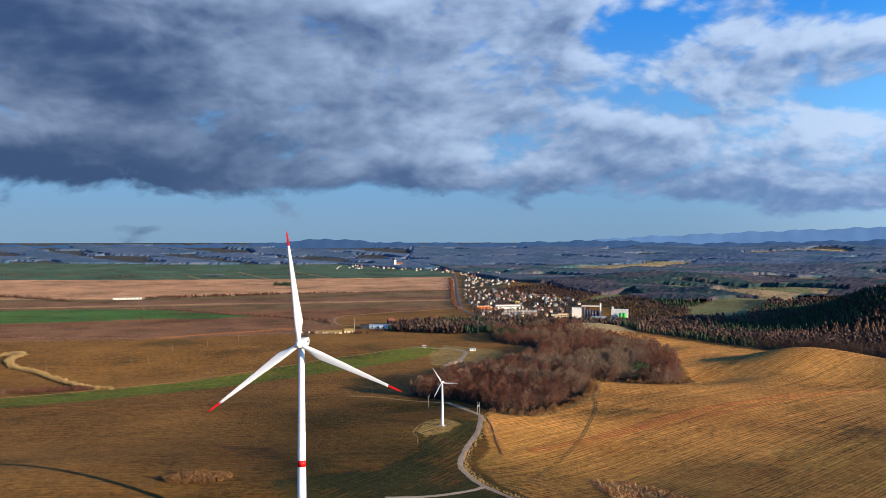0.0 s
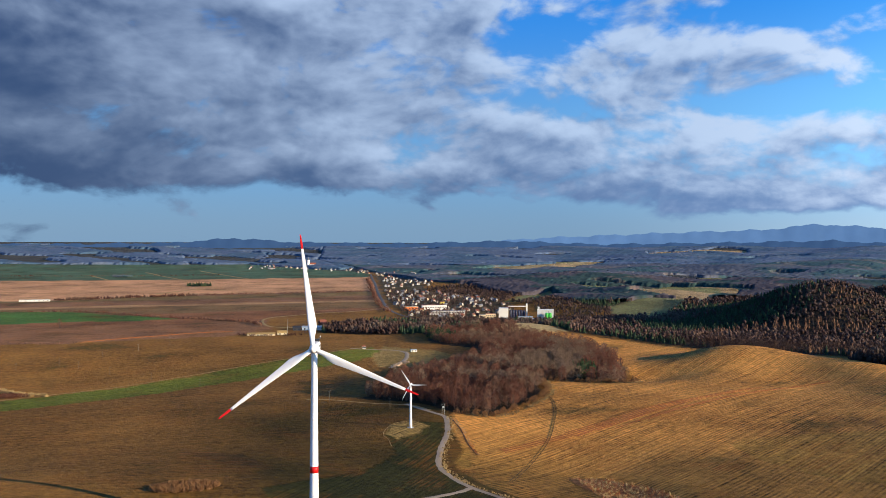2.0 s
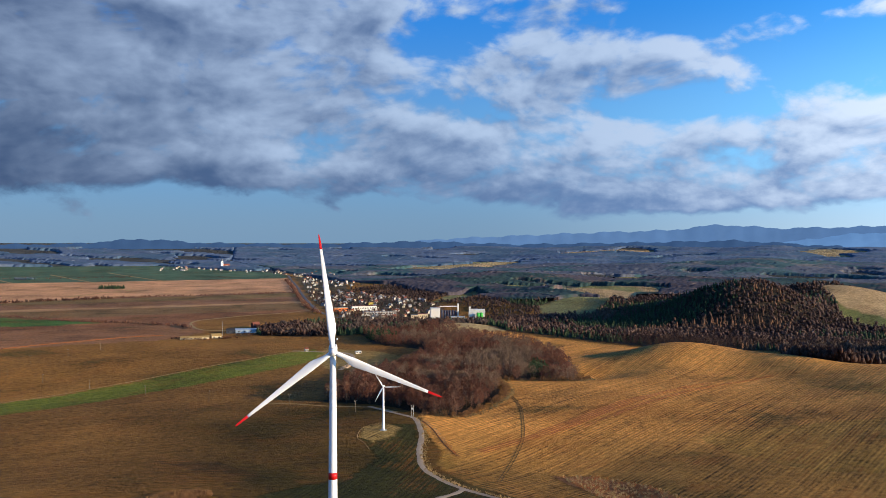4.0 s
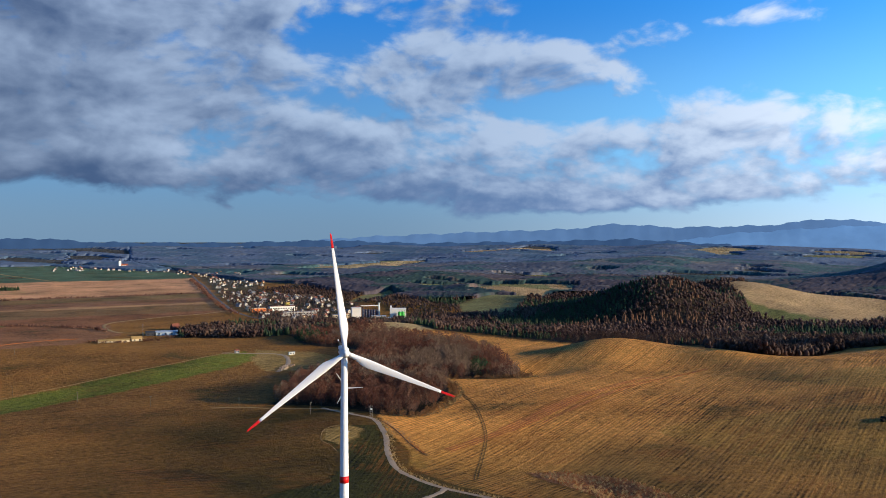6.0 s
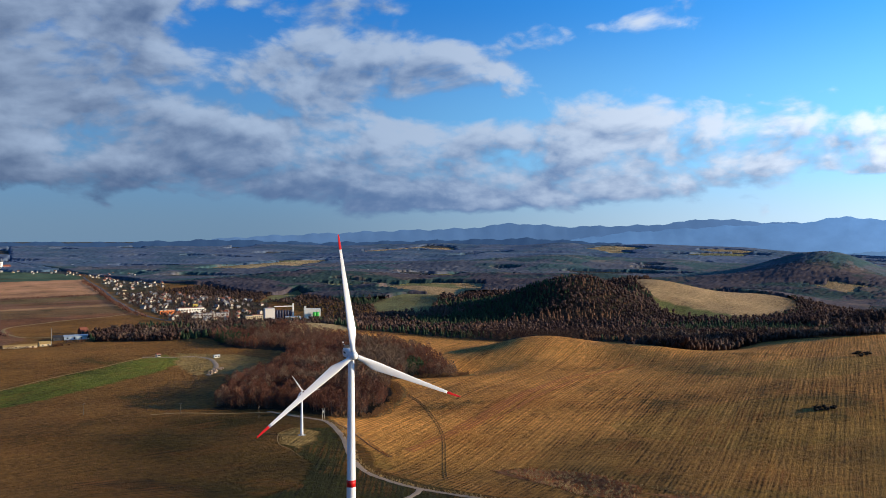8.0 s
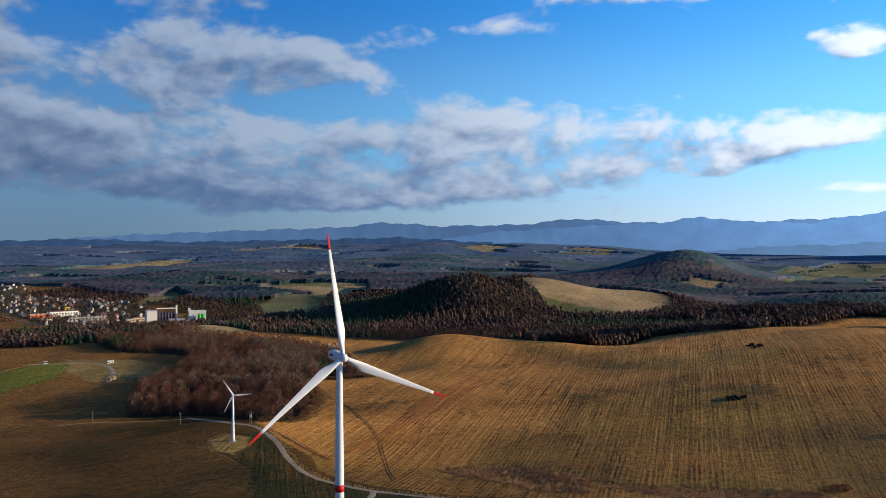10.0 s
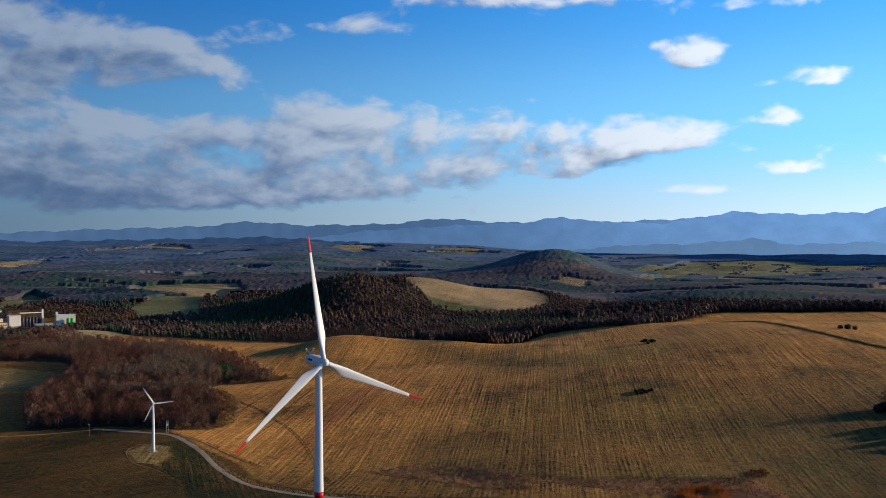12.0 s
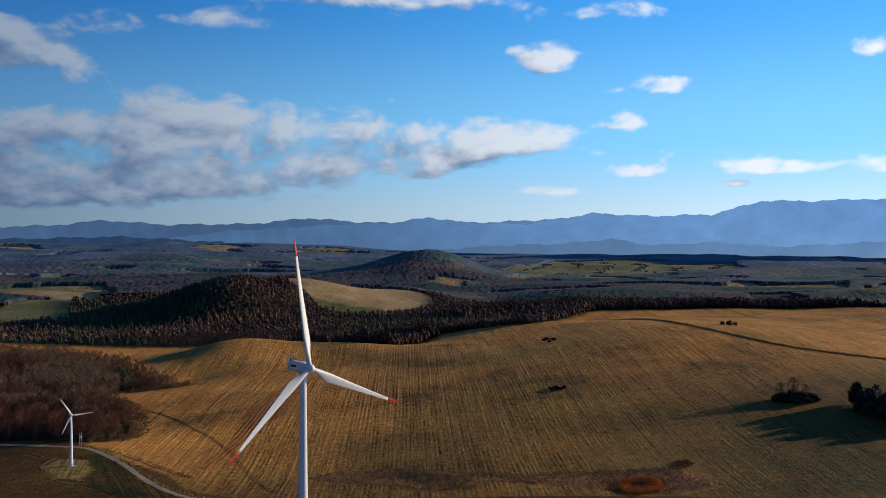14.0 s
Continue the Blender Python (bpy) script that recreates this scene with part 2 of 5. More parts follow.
def land_material():
    """Fields: crop colour from the land cover, broken up by drilled rows, tracks of wheels and damp patches."""
    m = bpy.data.materials.new("fields")
    m.use_nodes = True
    k = Nodes(m.node_tree)
    shader = m.node_tree.nodes["Principled BSDF"]
    at = k.put("ShaderNodeTexCoord").outputs["Object"]
    cover = k.put("ShaderNodeAttribute")
    cover.attribute_name = "cover"
    rows = k.put("ShaderNodeAttribute")
    rows.attribute_name = "rows"
    part = k.put("ShaderNodeSeparateXYZ")
    k.link(rows.outputs["Vector"], part.inputs[0])
    along = k.put("ShaderNodeCombineXYZ")
    k.link(part.outputs[0], along.inputs[0])
    k.link(k.math("MULTIPLY", part.outputs[1], 0.03), along.inputs[1])
    furrow = k.noise(along.outputs[0], 0.26, 4.0, 0.75)
    track = k.noise(along.outputs[0], 0.05, 2.0, 0.5)
    fine = k.noise(at, 0.22, 8.0, 0.72)
    wide = k.noise(at, 0.012, 5.0, 0.6, 0.4)
    strength = part.outputs[2]
    bend = k.math("MULTIPLY", k.noise(along.outputs[0], 0.03, 3.0, 0.6), 26.0)
    stripe = k.math("SINE", k.math("ADD", k.math("MULTIPLY", part.outputs[0], 2.15), bend))
    ragged = k.step(k.noise(at, 0.05, 5.0, 0.65), 0.35, 0.65)
    stripe = k.math("MULTIPLY", k.math("MULTIPLY", stripe, ragged), k.math("MULTIPLY", strength, 0.95))
    f = k.math("MULTIPLY", k.math("SUBTRACT", furrow, 0.5), k.math("MULTIPLY", strength, 5.2))
    g = k.math("MULTIPLY", k.math("SUBTRACT", track, 0.5), k.math("MULTIPLY", strength, 1.2))
    h = k.math("ADD", k.math("MULTIPLY", k.math("SUBTRACT", fine, 0.5), 2.6), k.math("ADD", k.math("MULTIPLY", k.math("SUBTRACT", wide, 0.5), 1.5), k.math("MULTIPLY", k.math("SUBTRACT", k.noise(at, 0.0045, 3.0, 0.5), 0.5), 1.2)))
    level = k.math("MAXIMUM", k.math("ADD", k.math("ADD", f, k.math("ADD", g, stripe)), k.math("ADD", h, 1.0)), 0.15)
    out = k.vec("SCALE", cover.outputs["Color"])
    k.link(level, out.node.inputs["Scale"])
    # a little moss green in the damp patches
    darkish = k.math("MULTIPLY", k.step(wide, 0.42, 0.30), 0.42)
    mossy = k.mix(darkish, out, (0.058, 0.064, 0.016, 1))
    # rusty dead growth, combed along the rows
    combed = k.noise(along.outputs[0], 0.6, 3.0, 0.6)
    rust = k.math("MULTIPLY", k.math("MULTIPLY", k.step(k.noise(at, 0.02, 4.0, 0.6), 0.48, 0.62), k.step(combed, 0.42, 0.6)), k.math("MULTIPLY", strength, 0.9))
    k.link(k.mix(rust, mossy, (0.40, 0.135, 0.028, 1)), shader.inputs["Base Color"])
    shader.inputs["Roughness"].default_value = 0.95
    shader.inputs["Specular IOR Level"].default_value = 0.1
    shader.inputs["Diffuse Roughness"].default_value = 0.1
    b = k.put("ShaderNodeBump")
    b.inputs["Strength"].default_value, b.inputs["Distance"].default_value = 1.0, 2.6
    k.link(k.math("ADD", fine, k.math("MULTIPLY", k.math("MULTIPLY", furrow, strength), 1.5)), b.inputs["Height"])
    k.link(b.outputs[0], shader.inputs["Normal"])
    return m


fields = land_material()

house_wall = surface("house_wall", (0.52, 0.48, 0.41), 0.9, vary=0.15, island=0.5)
plaster = surface("plaster", (0.7, 0.67, 0.6), 0.9, vary=0.1, island=0.3)
cream_wall = surface("cream_wall", (0.62, 0.5, 0.32), 0.9, vary=0.1, island=0.2)
grey_wall = surface("grey_wall", (0.36, 0.34, 0.31), 0.9, vary=0.15, island=0.2)
red_tile = surface("red_tile", (0.21, 0.068, 0.042), 0.85, vary=0.2, island=0.4)
brown_tile = surface("brown_tile", (0.13, 0.075, 0.05), 0.85, vary=0.2, island=0.3)
slate = surface("slate", (0.16, 0.165, 0.18), 0.7, vary=0.15, island=0.3)
dark_glass = surface("dark_glass", (0.03, 0.035, 0.045), 0.15, vary=0.1, specular=0.6)
navy_steel = surface("navy_steel", (0.018, 0.028, 0.07), 0.5, vary=0.15)
green_paint = surface("green_paint", (0.05, 0.42, 0.06), 0.5, vary=0.08)
orange_paint = surface("orange_paint", (0.65, 0.17, 0.04), 0.6, vary=0.1)
yellow_paint = surface("yellow_paint", (0.55, 0.42, 0.07), 0.6, vary=0.1)
sheet_roof = surface("sheet_roof", (0.38, 0.45, 0.52), 0.45, 0.2, vary=0.12)
dark_turf = surface("dark_turf", (0.045, 0.035, 0.016), 0.95, vary=0.3, grain=0.5, bump=0.3)
red_soil = surface("red_soil", (0.27, 0.085, 0.023), 0.95, vary=0.35, grain=0.6, broad=0.05, bump=0.4)
dry_verge = surface("dry_verge", (0.34, 0.225, 0.085), 0.95, vary=0.3, grain=0.5, broad=0.06, bump=0.3)
rust_scrub = surface("rust_scrub", (0.42, 0.145, 0.05), 0.95, vary=0.3, grain=0.3, broad=0.06, island=0.6, second=(0.46, 0.28, 0.13))

# ---- the land ----
CX, CY = -80.0, -310.0
# rises and hollows: centre x, y, half widths, height
HILLS = [
    (-140, 55, 130, 110, 16), (-250, 530, 200, 150, -14), (145, 160, 90, 70, -7), (610, 190, 230, 190, 22), (780, 60, 270, 260, 32),
    (480, -70, 140, 140, 8), (760, 400, 160, 120, 8), (950, 1120, 300, 220, 26), (975, 960, 125, 130, 39), (1180, 880, 120, 120, 22), (1905, 1383, 200, 190, 78),
    (712, 912, 100, 120, 48), (540, 540, 130, 60, 4), (1000, 640, 200, 120, 5), (70, 270, 60, 60, 3), (250, 330, 110, 80, 3), (380, 470, 160, 60, 5),
    (1500, 900, 260, 160, -8), (700, 1500, 300, 160, 14), (700, 2000, 500, 240, 22), (1500, 2300, 500, 250, 22), (340, 1200, 130, 110, -6), (262, 890, 75, 50, 12),
    (300, 468, 62, 36, -9), (430, 535, 70, 60, 18), (485, 460, 50, 55, 7), (505, 415, 40, 50, 7), (525, 350, 60, 70, 4), (598, 470, 50, 60, -12), (618, 235, 85, 75, -5),
    (225, 405, 60, 22, 2), (750, 310, 70, 70, 4), (378, 109, 70, 70, 3), (1010, 710, 70, 60, -6), (775, 868, 70, 75, 22), (168, 85, 17, 36, -2.2), (226, -26, 20, 30, -1.6),
]


def wave(x, y, size, seed=0.0):
    """Cheap smooth wobble of the plan, -1 to 1."""
    a, b = x / size + seed, y / size - seed * 1.7
    return (np.sin(a * 1.3 + 1.7 * np.sin(b * 0.9)) + np.sin(b * 1.7 + 1.3 * np.sin(a * 1.1 + 2)) + np.sin((a + b) * 2.3 + seed)) / 3


def height(x, y):
    x, y = np.asarray(x, float), np.asarray(y, float)
    dx, dy = x - CX, y - CY
    rho, az = np.hypot(dx, dy), np.degrees(np.arctan2(dx, dy))
    k = np.clip((rho - 1500) / 3350, 0, 1.1)
    right = np.clip((az - 5) / 30, 0, 1)
    right = right * right * (3 - 2 * right)
    sunward = np.clip((az - 40) / 16, 0, 1)
    z = 5 + 113 * (k ** 2.5 * (1 - right) + k ** 1.5 * right) * (1 - 0.45 * sunward * sunward * (3 - 2 * sunward))
    for a, b, sx, sy, h in HILLS:
        z = z + h * np.exp(-((x - a) / sx) ** 2 - ((y - b) / sy) ** 2)
    hilly = np.clip((rho - 1150) / 500, 0, 1) * np.clip((az - 6) / 12, 0, 1)
    z = z + hilly * (9 * wave(x, y, 210, 8.0) + 5 * wave(x, y, 95, 3.3))
    return z


def inside(poly, x, y):
    """Whether the points lie in the polygon."""
    x, y = np.asarray(x, float), np.asarray(y, float)
    found = np.zeros(x.shape, bool)
    for (x0, y0), (x1, y1) in zip(poly, poly[1:] + poly[:1]):
        if y0 != y1:
            found ^= ((y0 > y) != (y1 > y)) & (x < (x1 - x0) * (y - y0) / (y1 - y0) + x0)
    return found


TAN = [(95, 300), (88, 250), (90, 200), (80, 165), (90, 120), (110, 80), (160, 20), (220, -60), (260, -160), (500, -330), (1500, -200), (1600, 60), (1250, 470),
       (900, 480), (650, 440), (575, 560), (481, 618), (440, 685), (385, 775), (330, 840), (280, 850), (320, 720), (318, 640), (300, 470), (284, 431), (197, 451), (183, 377), (157, 329), (124, 285)]
STRIP = [(-400, 300), (-328, 394), (-244, 507), (-118, 596), (-30, 664), (42, 732), (63, 664), (6, 595), (-50, 551), (-154, 488), (-232, 401), (-305, 330)]
ORANGE = [(-1700, 2200), (-617, 2342), (89, 2491), (97, 1866), (-332, 1753), (-612, 1567), (-1300, 1500)]
FAR_GREEN = [(-2200, 3000), (-366, 3192), (92, 2735), (89, 2491), (-617, 2342), (-1700, 2200)]
GREEN = [(-900, 1230), (-572, 1296), (-455, 1270), (-255, 1126), (-445, 1086), (-800, 950)]
WEST = [(-2600, 3000), (-300, 3250), (100, 2800), (100, 1300), (-20, 1240), (-120, 1130), (-100, 960), (-140, 870), (-350, 800), (-900, 700)]
BACK_FIELD = [(897, 865), (912, 920), (955, 1000), (1060, 1020), (1150, 950), (1212, 867), (1160, 790), (1087, 745), (1000, 715), (960, 715), (930, 780)]
BACK_GREEN = [(897, 880), (862, 830), (858, 770), (900, 725), (965, 705), (935, 785)]
MEADOW = [(45, 570), (110, 560), (150, 600), (120, 700), (60, 740), (50, 690)]
GARDENS = [(215, 1850), (330, 1900), (460, 1400), (520, 1150), (420, 1080), (345, 1120), (400, 1240), (350, 1400), (300, 1560)]
HOMES = [(125, 1170), (108, 1500), (108, 1830), (112, 2550), (250, 2500), (215, 1830), (300, 1560), (345, 1400), (340, 1300), (220, 1140)]
KNOLL = [(190, 890), (230, 930), (290, 940), (330, 860), (260, 830)]
VALLEY = [(480, 1120), (520, 1260), (650, 1370), (720, 1330), (600, 1150), (560, 1080)]
VALE = [(2415, 1410), (2850, 1520), (3136, 1588), (3300, 1250), (3457, 919), (2842, 650), (2440, 884), (2242, 1184)]
CLEARINGS = [
    BACK_FIELD, BACK_GREEN, [(334, 1400), (419, 1430), (500, 1549), (506, 1697), (420, 1600)], [(638, 1527), (915, 1798), (1020, 1694), (796, 1314), (675, 1203), (693, 1407)],
    [(463, 2805), (691, 3029), (1074, 3136), (1032, 2988), (645, 2679)], [(602, 1855), (760, 1790), (867, 1830), (952, 1727), (812, 1400), (720, 1560)],
    [(1885, 815), (2075, 650), (2410, 272), (2158, 223), (2054, 565)], [(1649, 1212), (1765, 1142), (1787, 1101), (1663, 1146)], [(1946, 1118), (2250, 1200), (2280, 1120), (1923, 1033)],
    [(1431, 3621), (1928, 3606), (1822, 3397), (1431, 3500)], [(2340, 3142), (2582, 3143), (2639, 2933), (2340, 2900)], [(989, 1957), (1132, 2041), (1075, 1910), (979, 1917)],
    [(2600, 2700), (3100, 2500), (3150, 2300), (2640, 2560)], KNOLL,
]
strips = random.Random(5)
for i in range(30):
    a0, r0 = strips.uniform(14, 92), strips.uniform(2000, 4250)
    a1, r1 = a0 + strips.uniform(1.2, 4.0), r0 + strips.uniform(110, 260)
    corners = [(a0 + (a1 - a0) * f + strips.uniform(-0.3, 0.3), r0 + (r1 - r0) * g + strips.uniform(-30, 30)) for f, g in ((0, 0.2), (0.4, 0), (1, 0.1), (1.1, 0.7), (0.6, 1), (0.1, 0.8))]
    CLEARINGS.append([(CX + r * math.sin(radians(a)), CY + r * math.cos(radians(a))) for a, r in corners])
CLEARINGS.append(VALLEY)
WOOD = [(26, 376), (63, 355), (79, 339), (99, 295), (124, 290), (157, 329), (183, 377), (197, 451), (238, 438), (266, 425), (282, 436), (318, 600), (322, 715),
        (285, 800), (249, 870), (126, 880), (125, 770), (178, 700), (165, 620), (118, 555), (60, 470)]
BELT = [(-20, 900), (60, 860), (126, 880), (190, 890), (235, 935), (300, 945), (340, 850), (360, 1030), (300, 1080), (60, 1060), (-20, 980)]
FOREST = [(360, 1030), (330, 860), (360, 845), (395, 785), (450, 690), (492, 628), (585, 572), (660, 452), (720, 430), (900, 485), (1250, 480), (1620, 60), (1900, -500), (4000, -500), (4000, 2500), (2500, 4200),
          (-100, 4500), (-100, 3400), (130, 2700), (330, 1900), (460, 1400), (520, 1150), (420, 1080)]
PIT = [(148, 138), (168, 132), (186, 100), (192, 54), (170, 32), (150, 62)]
MARSH = [(185, 42), (207, 22), (240, -12), (265, -44), (250, -74), (225, -62), (201, -3)]
VERGE = [(-30, 90), (-2, 119), (25, 143), (45, 185), (42, 228), (39, 236), (58, 269), (84, 262), (76, 200), (70, 160), (82, 112), (110, 60), (60, 10), (-10, 20)]
ISLAND = [(39, 236), (47, 262), (62, 270), (72, 254), (62, 232), (48, 222)]
PLOUGHED = [(-20, 130), (-60, 150), (-90, 190), (-50, 185)]
COPSE = [(530, 394), (575, 400), (668, 420), (692, 455), (650, 550), (590, 572), (548, 505), (522, 445)]
COPSE_EAST = [(672, 424), (712, 388), (718, 322), (738, 302), (762, 330), (775, 420), (722, 462)]
PALE, OLIVE = (0.53, 0.242, 0.056), (0.225, 0.109, 0.027)


def land():
    """The ground: one sheet from under the camera to the horizon, finer where it is looked at."""
    fine = np.radians(np.arange(-42.0, 100.01, 0.3))
    coarse = np.radians(np.arange(105.0, 318.0, 5.0))
    az = np.concatenate([fine, coarse])
    rho = [0.0, 60.0, 120.0, 180.0, 230.0]
    while rho[-1] < 4850:
        rho.append(rho[-1] + min(16.0, max(1.6, rho[-1] ** 2 / 120000.0)))
    rho = np.array(rho)
    r, a = np.meshgrid(rho, az, indexing="ij")
    x, y = CX + r * np.sin(a), CY + r * np.cos(a)
    z = height(x, y) + wave(x, y, 60, 1.0) * 0.5 * np.clip(r / 400, 0, 1) + wave(x, y, 23, 4.0) * 0.15
    x2, y2 = x + wave(x, y, 40, 2.0) * 4, y + wave(x, y, 35, 3.0) * 4
    colour = np.empty(x.shape + (3,))
    colour[:] = OLIVE
    rows = np.zeros(x.shape + (3,))

    def sow(mask, c, bearing, strength):
        colour[mask] = c
        b = math.radians(bearing)
        rows[..., 0][mask] = (x * math.cos(b) - y * math.sin(b))[mask]
        rows[..., 1][mask] = (x * math.sin(b) + y * math.cos(b))[mask]
        rows[..., 2][mask] = strength

    sow(np.ones(x.shape, bool), OLIVE, 78, 0.22)
    sow(inside(WEST, x2, y2), (0.24, 0.118, 0.058), 80, 0.3)
    # strips of ploughed and stubble land on the plain
    for low, c in ((1120, (0.22, 0.10, 0.048)), (1330, (0.18, 0.11, 0.05)), (1500, (0.36, 0.21, 0.1)), (1545, (0.2, 0.105, 0.058)), (1680, (0.17, 0.115, 0.05)), (1800, (0.21, 0.11, 0.062))):
        sow(inside(WEST, x2, y2) & (y2 - 0.25 * x2 > low), c, 80, 0.3)
    sow(inside(ORANGE, x2, y2), (0.50, 0.265, 0.135), 80, 0.2)
    sow(inside(FAR_GREEN, x2, y2), (0.068, 0.118, 0.072), 80, 0.2)
    sow(inside(GREEN, x2, y2), (0.07, 0.15, 0.035), 80, 0.2)
    sow(inside(STRIP, x2, y2), (0.135, 0.150, 0.020), 62, 0.25)
    for wood in (WOOD, BELT, FOREST, COPSE, COPSE_EAST):
        sow(inside(wood, x2, y2), (0.045, 0.032, 0.021), 40, 0.0)
    # ground of the far woods takes a paler grey, distance haze in its colour
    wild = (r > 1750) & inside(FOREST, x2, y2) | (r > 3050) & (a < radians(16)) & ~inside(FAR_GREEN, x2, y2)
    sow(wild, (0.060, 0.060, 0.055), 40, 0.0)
    sow(inside(TAN, x, y), PALE, 52, 0.42)
    for wood in (COPSE, COPSE_EAST):
        sow(inside(wood, x2, y2), (0.06, 0.042, 0.022), 40, 0.0)
    for i, glade in enumerate(CLEARINGS):
        sow(inside(glade, x2, y2), ((0.40, 0.27, 0.13), (0.34, 0.25, 0.12), (0.20, 0.19, 0.075))[i % 3 if i > 1 else 0], 60, 0.15)
    sow(inside(BACK_GREEN, x2, y2), (0.15, 0.16, 0.05), 60, 0.15)
    sow(inside(VALE, x2, y2), (0.25, 0.22, 0.10), 60, 0.1)
    sow(inside(MEADOW, x2, y2), (0.27, 0.18, 0.06), 75, 0.35)
    sow(inside(VERGE, x, y), (0.088, 0.072, 0.018), 25, 0.35)
    sow(inside(ISLAND, x2 * 0.2 + x * 0.8, y), (0.27, 0.175, 0.055), 40, 0.35)
    sow(inside(PIT, x2, y2) | inside(MARSH, x2, y2), (0.33, 0.145, 0.058), 20, 0.0)
    sow(inside(PLOUGHED, x2, y2), (0.14, 0.075, 0.024), 78, 0.3)
    sow(inside(HOMES, x2, y2), (0.10, 0.075, 0.04), 80, 0.0)
    wet = inside(PIT, x2, y2) | inside(MARSH, x2, y2)
    south = ~wet * inside(TAN, x, y) * np.clip((60 - y) / 170, 0, 0.95) * np.clip((x - 170) / 120, 0, 1) * (1 - np.clip((x - 560) / 200, 0, 1))
    south = (south * (0.85 + 0.3 * wave(x, y, 60, 5.0)))[..., None]
    colour[:] = colour * (1 - south) + np.array((0.075, 0.058, 0.015)) * south
    # stubble blends to a darker olive towards its low near edge
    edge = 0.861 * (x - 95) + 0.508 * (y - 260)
    darkish = ~wet * inside(TAN, x, y) * np.clip((150 + np.clip(x - 250, 0, 150) * 0.7 - edge) / 190, 0, 0.8) * np.clip((260 - y) / 120, 0, 1) * (0.8 + 0.35 * wave(x, y, 45, 9.0))
    colour[:] = colour * (1 - darkish[..., None]) + np.array((0.085, 0.066, 0.016)) * darkish[..., None]
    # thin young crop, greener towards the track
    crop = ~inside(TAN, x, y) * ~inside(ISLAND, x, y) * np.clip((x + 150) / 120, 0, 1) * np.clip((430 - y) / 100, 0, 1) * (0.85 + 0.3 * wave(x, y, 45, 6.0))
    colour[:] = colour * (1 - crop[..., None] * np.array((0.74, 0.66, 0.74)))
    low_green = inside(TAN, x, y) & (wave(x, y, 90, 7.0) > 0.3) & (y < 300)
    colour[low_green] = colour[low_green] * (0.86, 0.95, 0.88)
    across = len(az)
    i, j = np.meshgrid(np.arange(len(rho) - 1), np.arange(across), indexing="ij")
    k = (j + 1) % across
    quads = np.stack([i * across + j, i * across + k, (i + 1) * across + k, (i + 1) * across + j], -1).reshape(-1, 4)[:, ::-1]
    me = bpy.data.meshes.new("ground")
    verts = np.stack([x, y, z], -1).reshape(-1, 3)
    me.vertices.add(len(verts))
    me.vertices.foreach_set("co", verts.ravel())
    me.loops.add(quads.size)
    me.loops.foreach_set("vertex_index", quads.ravel())
    me.polygons.add(len(quads))
    me.polygons.foreach_set("loop_start", np.arange(0, quads.size, 4))
    me.polygons.foreach_set("loop_total", np.full(len(quads), 4))
    me.update(calc_edges=True)
    me.validate()
    me.shade_smooth()
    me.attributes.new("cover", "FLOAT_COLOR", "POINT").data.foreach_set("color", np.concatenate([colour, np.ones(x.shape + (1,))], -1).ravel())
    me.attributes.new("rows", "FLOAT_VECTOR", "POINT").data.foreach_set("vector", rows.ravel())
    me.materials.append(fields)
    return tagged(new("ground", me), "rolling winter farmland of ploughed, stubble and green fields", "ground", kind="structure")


land()


# ---- distant mountains: ridge after ridge, paler the farther ----
# ridges glow in their own colour, in place of light scattered by haze
def distance_material(name, colour, share, haze=0.0):
    m = bpy.data.materials.new(name)
    m.use_nodes = True
    k = Nodes(m.node_tree)
    shader = m.node_tree.nodes["Principled BSDF"]
    at = k.put("ShaderNodeTexCoord").outputs["Object"]
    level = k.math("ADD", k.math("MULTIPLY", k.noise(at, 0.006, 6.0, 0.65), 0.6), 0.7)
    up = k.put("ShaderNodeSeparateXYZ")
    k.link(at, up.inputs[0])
    # painted haze: colour fades to a paler blue towards the foot
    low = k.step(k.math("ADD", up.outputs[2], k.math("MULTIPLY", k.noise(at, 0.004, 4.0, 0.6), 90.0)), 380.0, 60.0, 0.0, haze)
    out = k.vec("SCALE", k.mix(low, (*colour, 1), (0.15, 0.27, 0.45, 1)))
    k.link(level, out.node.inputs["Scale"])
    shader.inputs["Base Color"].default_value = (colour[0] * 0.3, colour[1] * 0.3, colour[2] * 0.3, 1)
    # emission rises to the east, like haze brightening towards the sun
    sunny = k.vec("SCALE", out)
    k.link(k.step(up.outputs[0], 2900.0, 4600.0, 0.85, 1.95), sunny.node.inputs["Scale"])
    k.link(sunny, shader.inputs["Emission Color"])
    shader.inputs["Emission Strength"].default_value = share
    shader.inputs["Roughness"].default_value = 1.0
    shader.inputs["Specular IOR Level"].default_value = 0.0
    return m


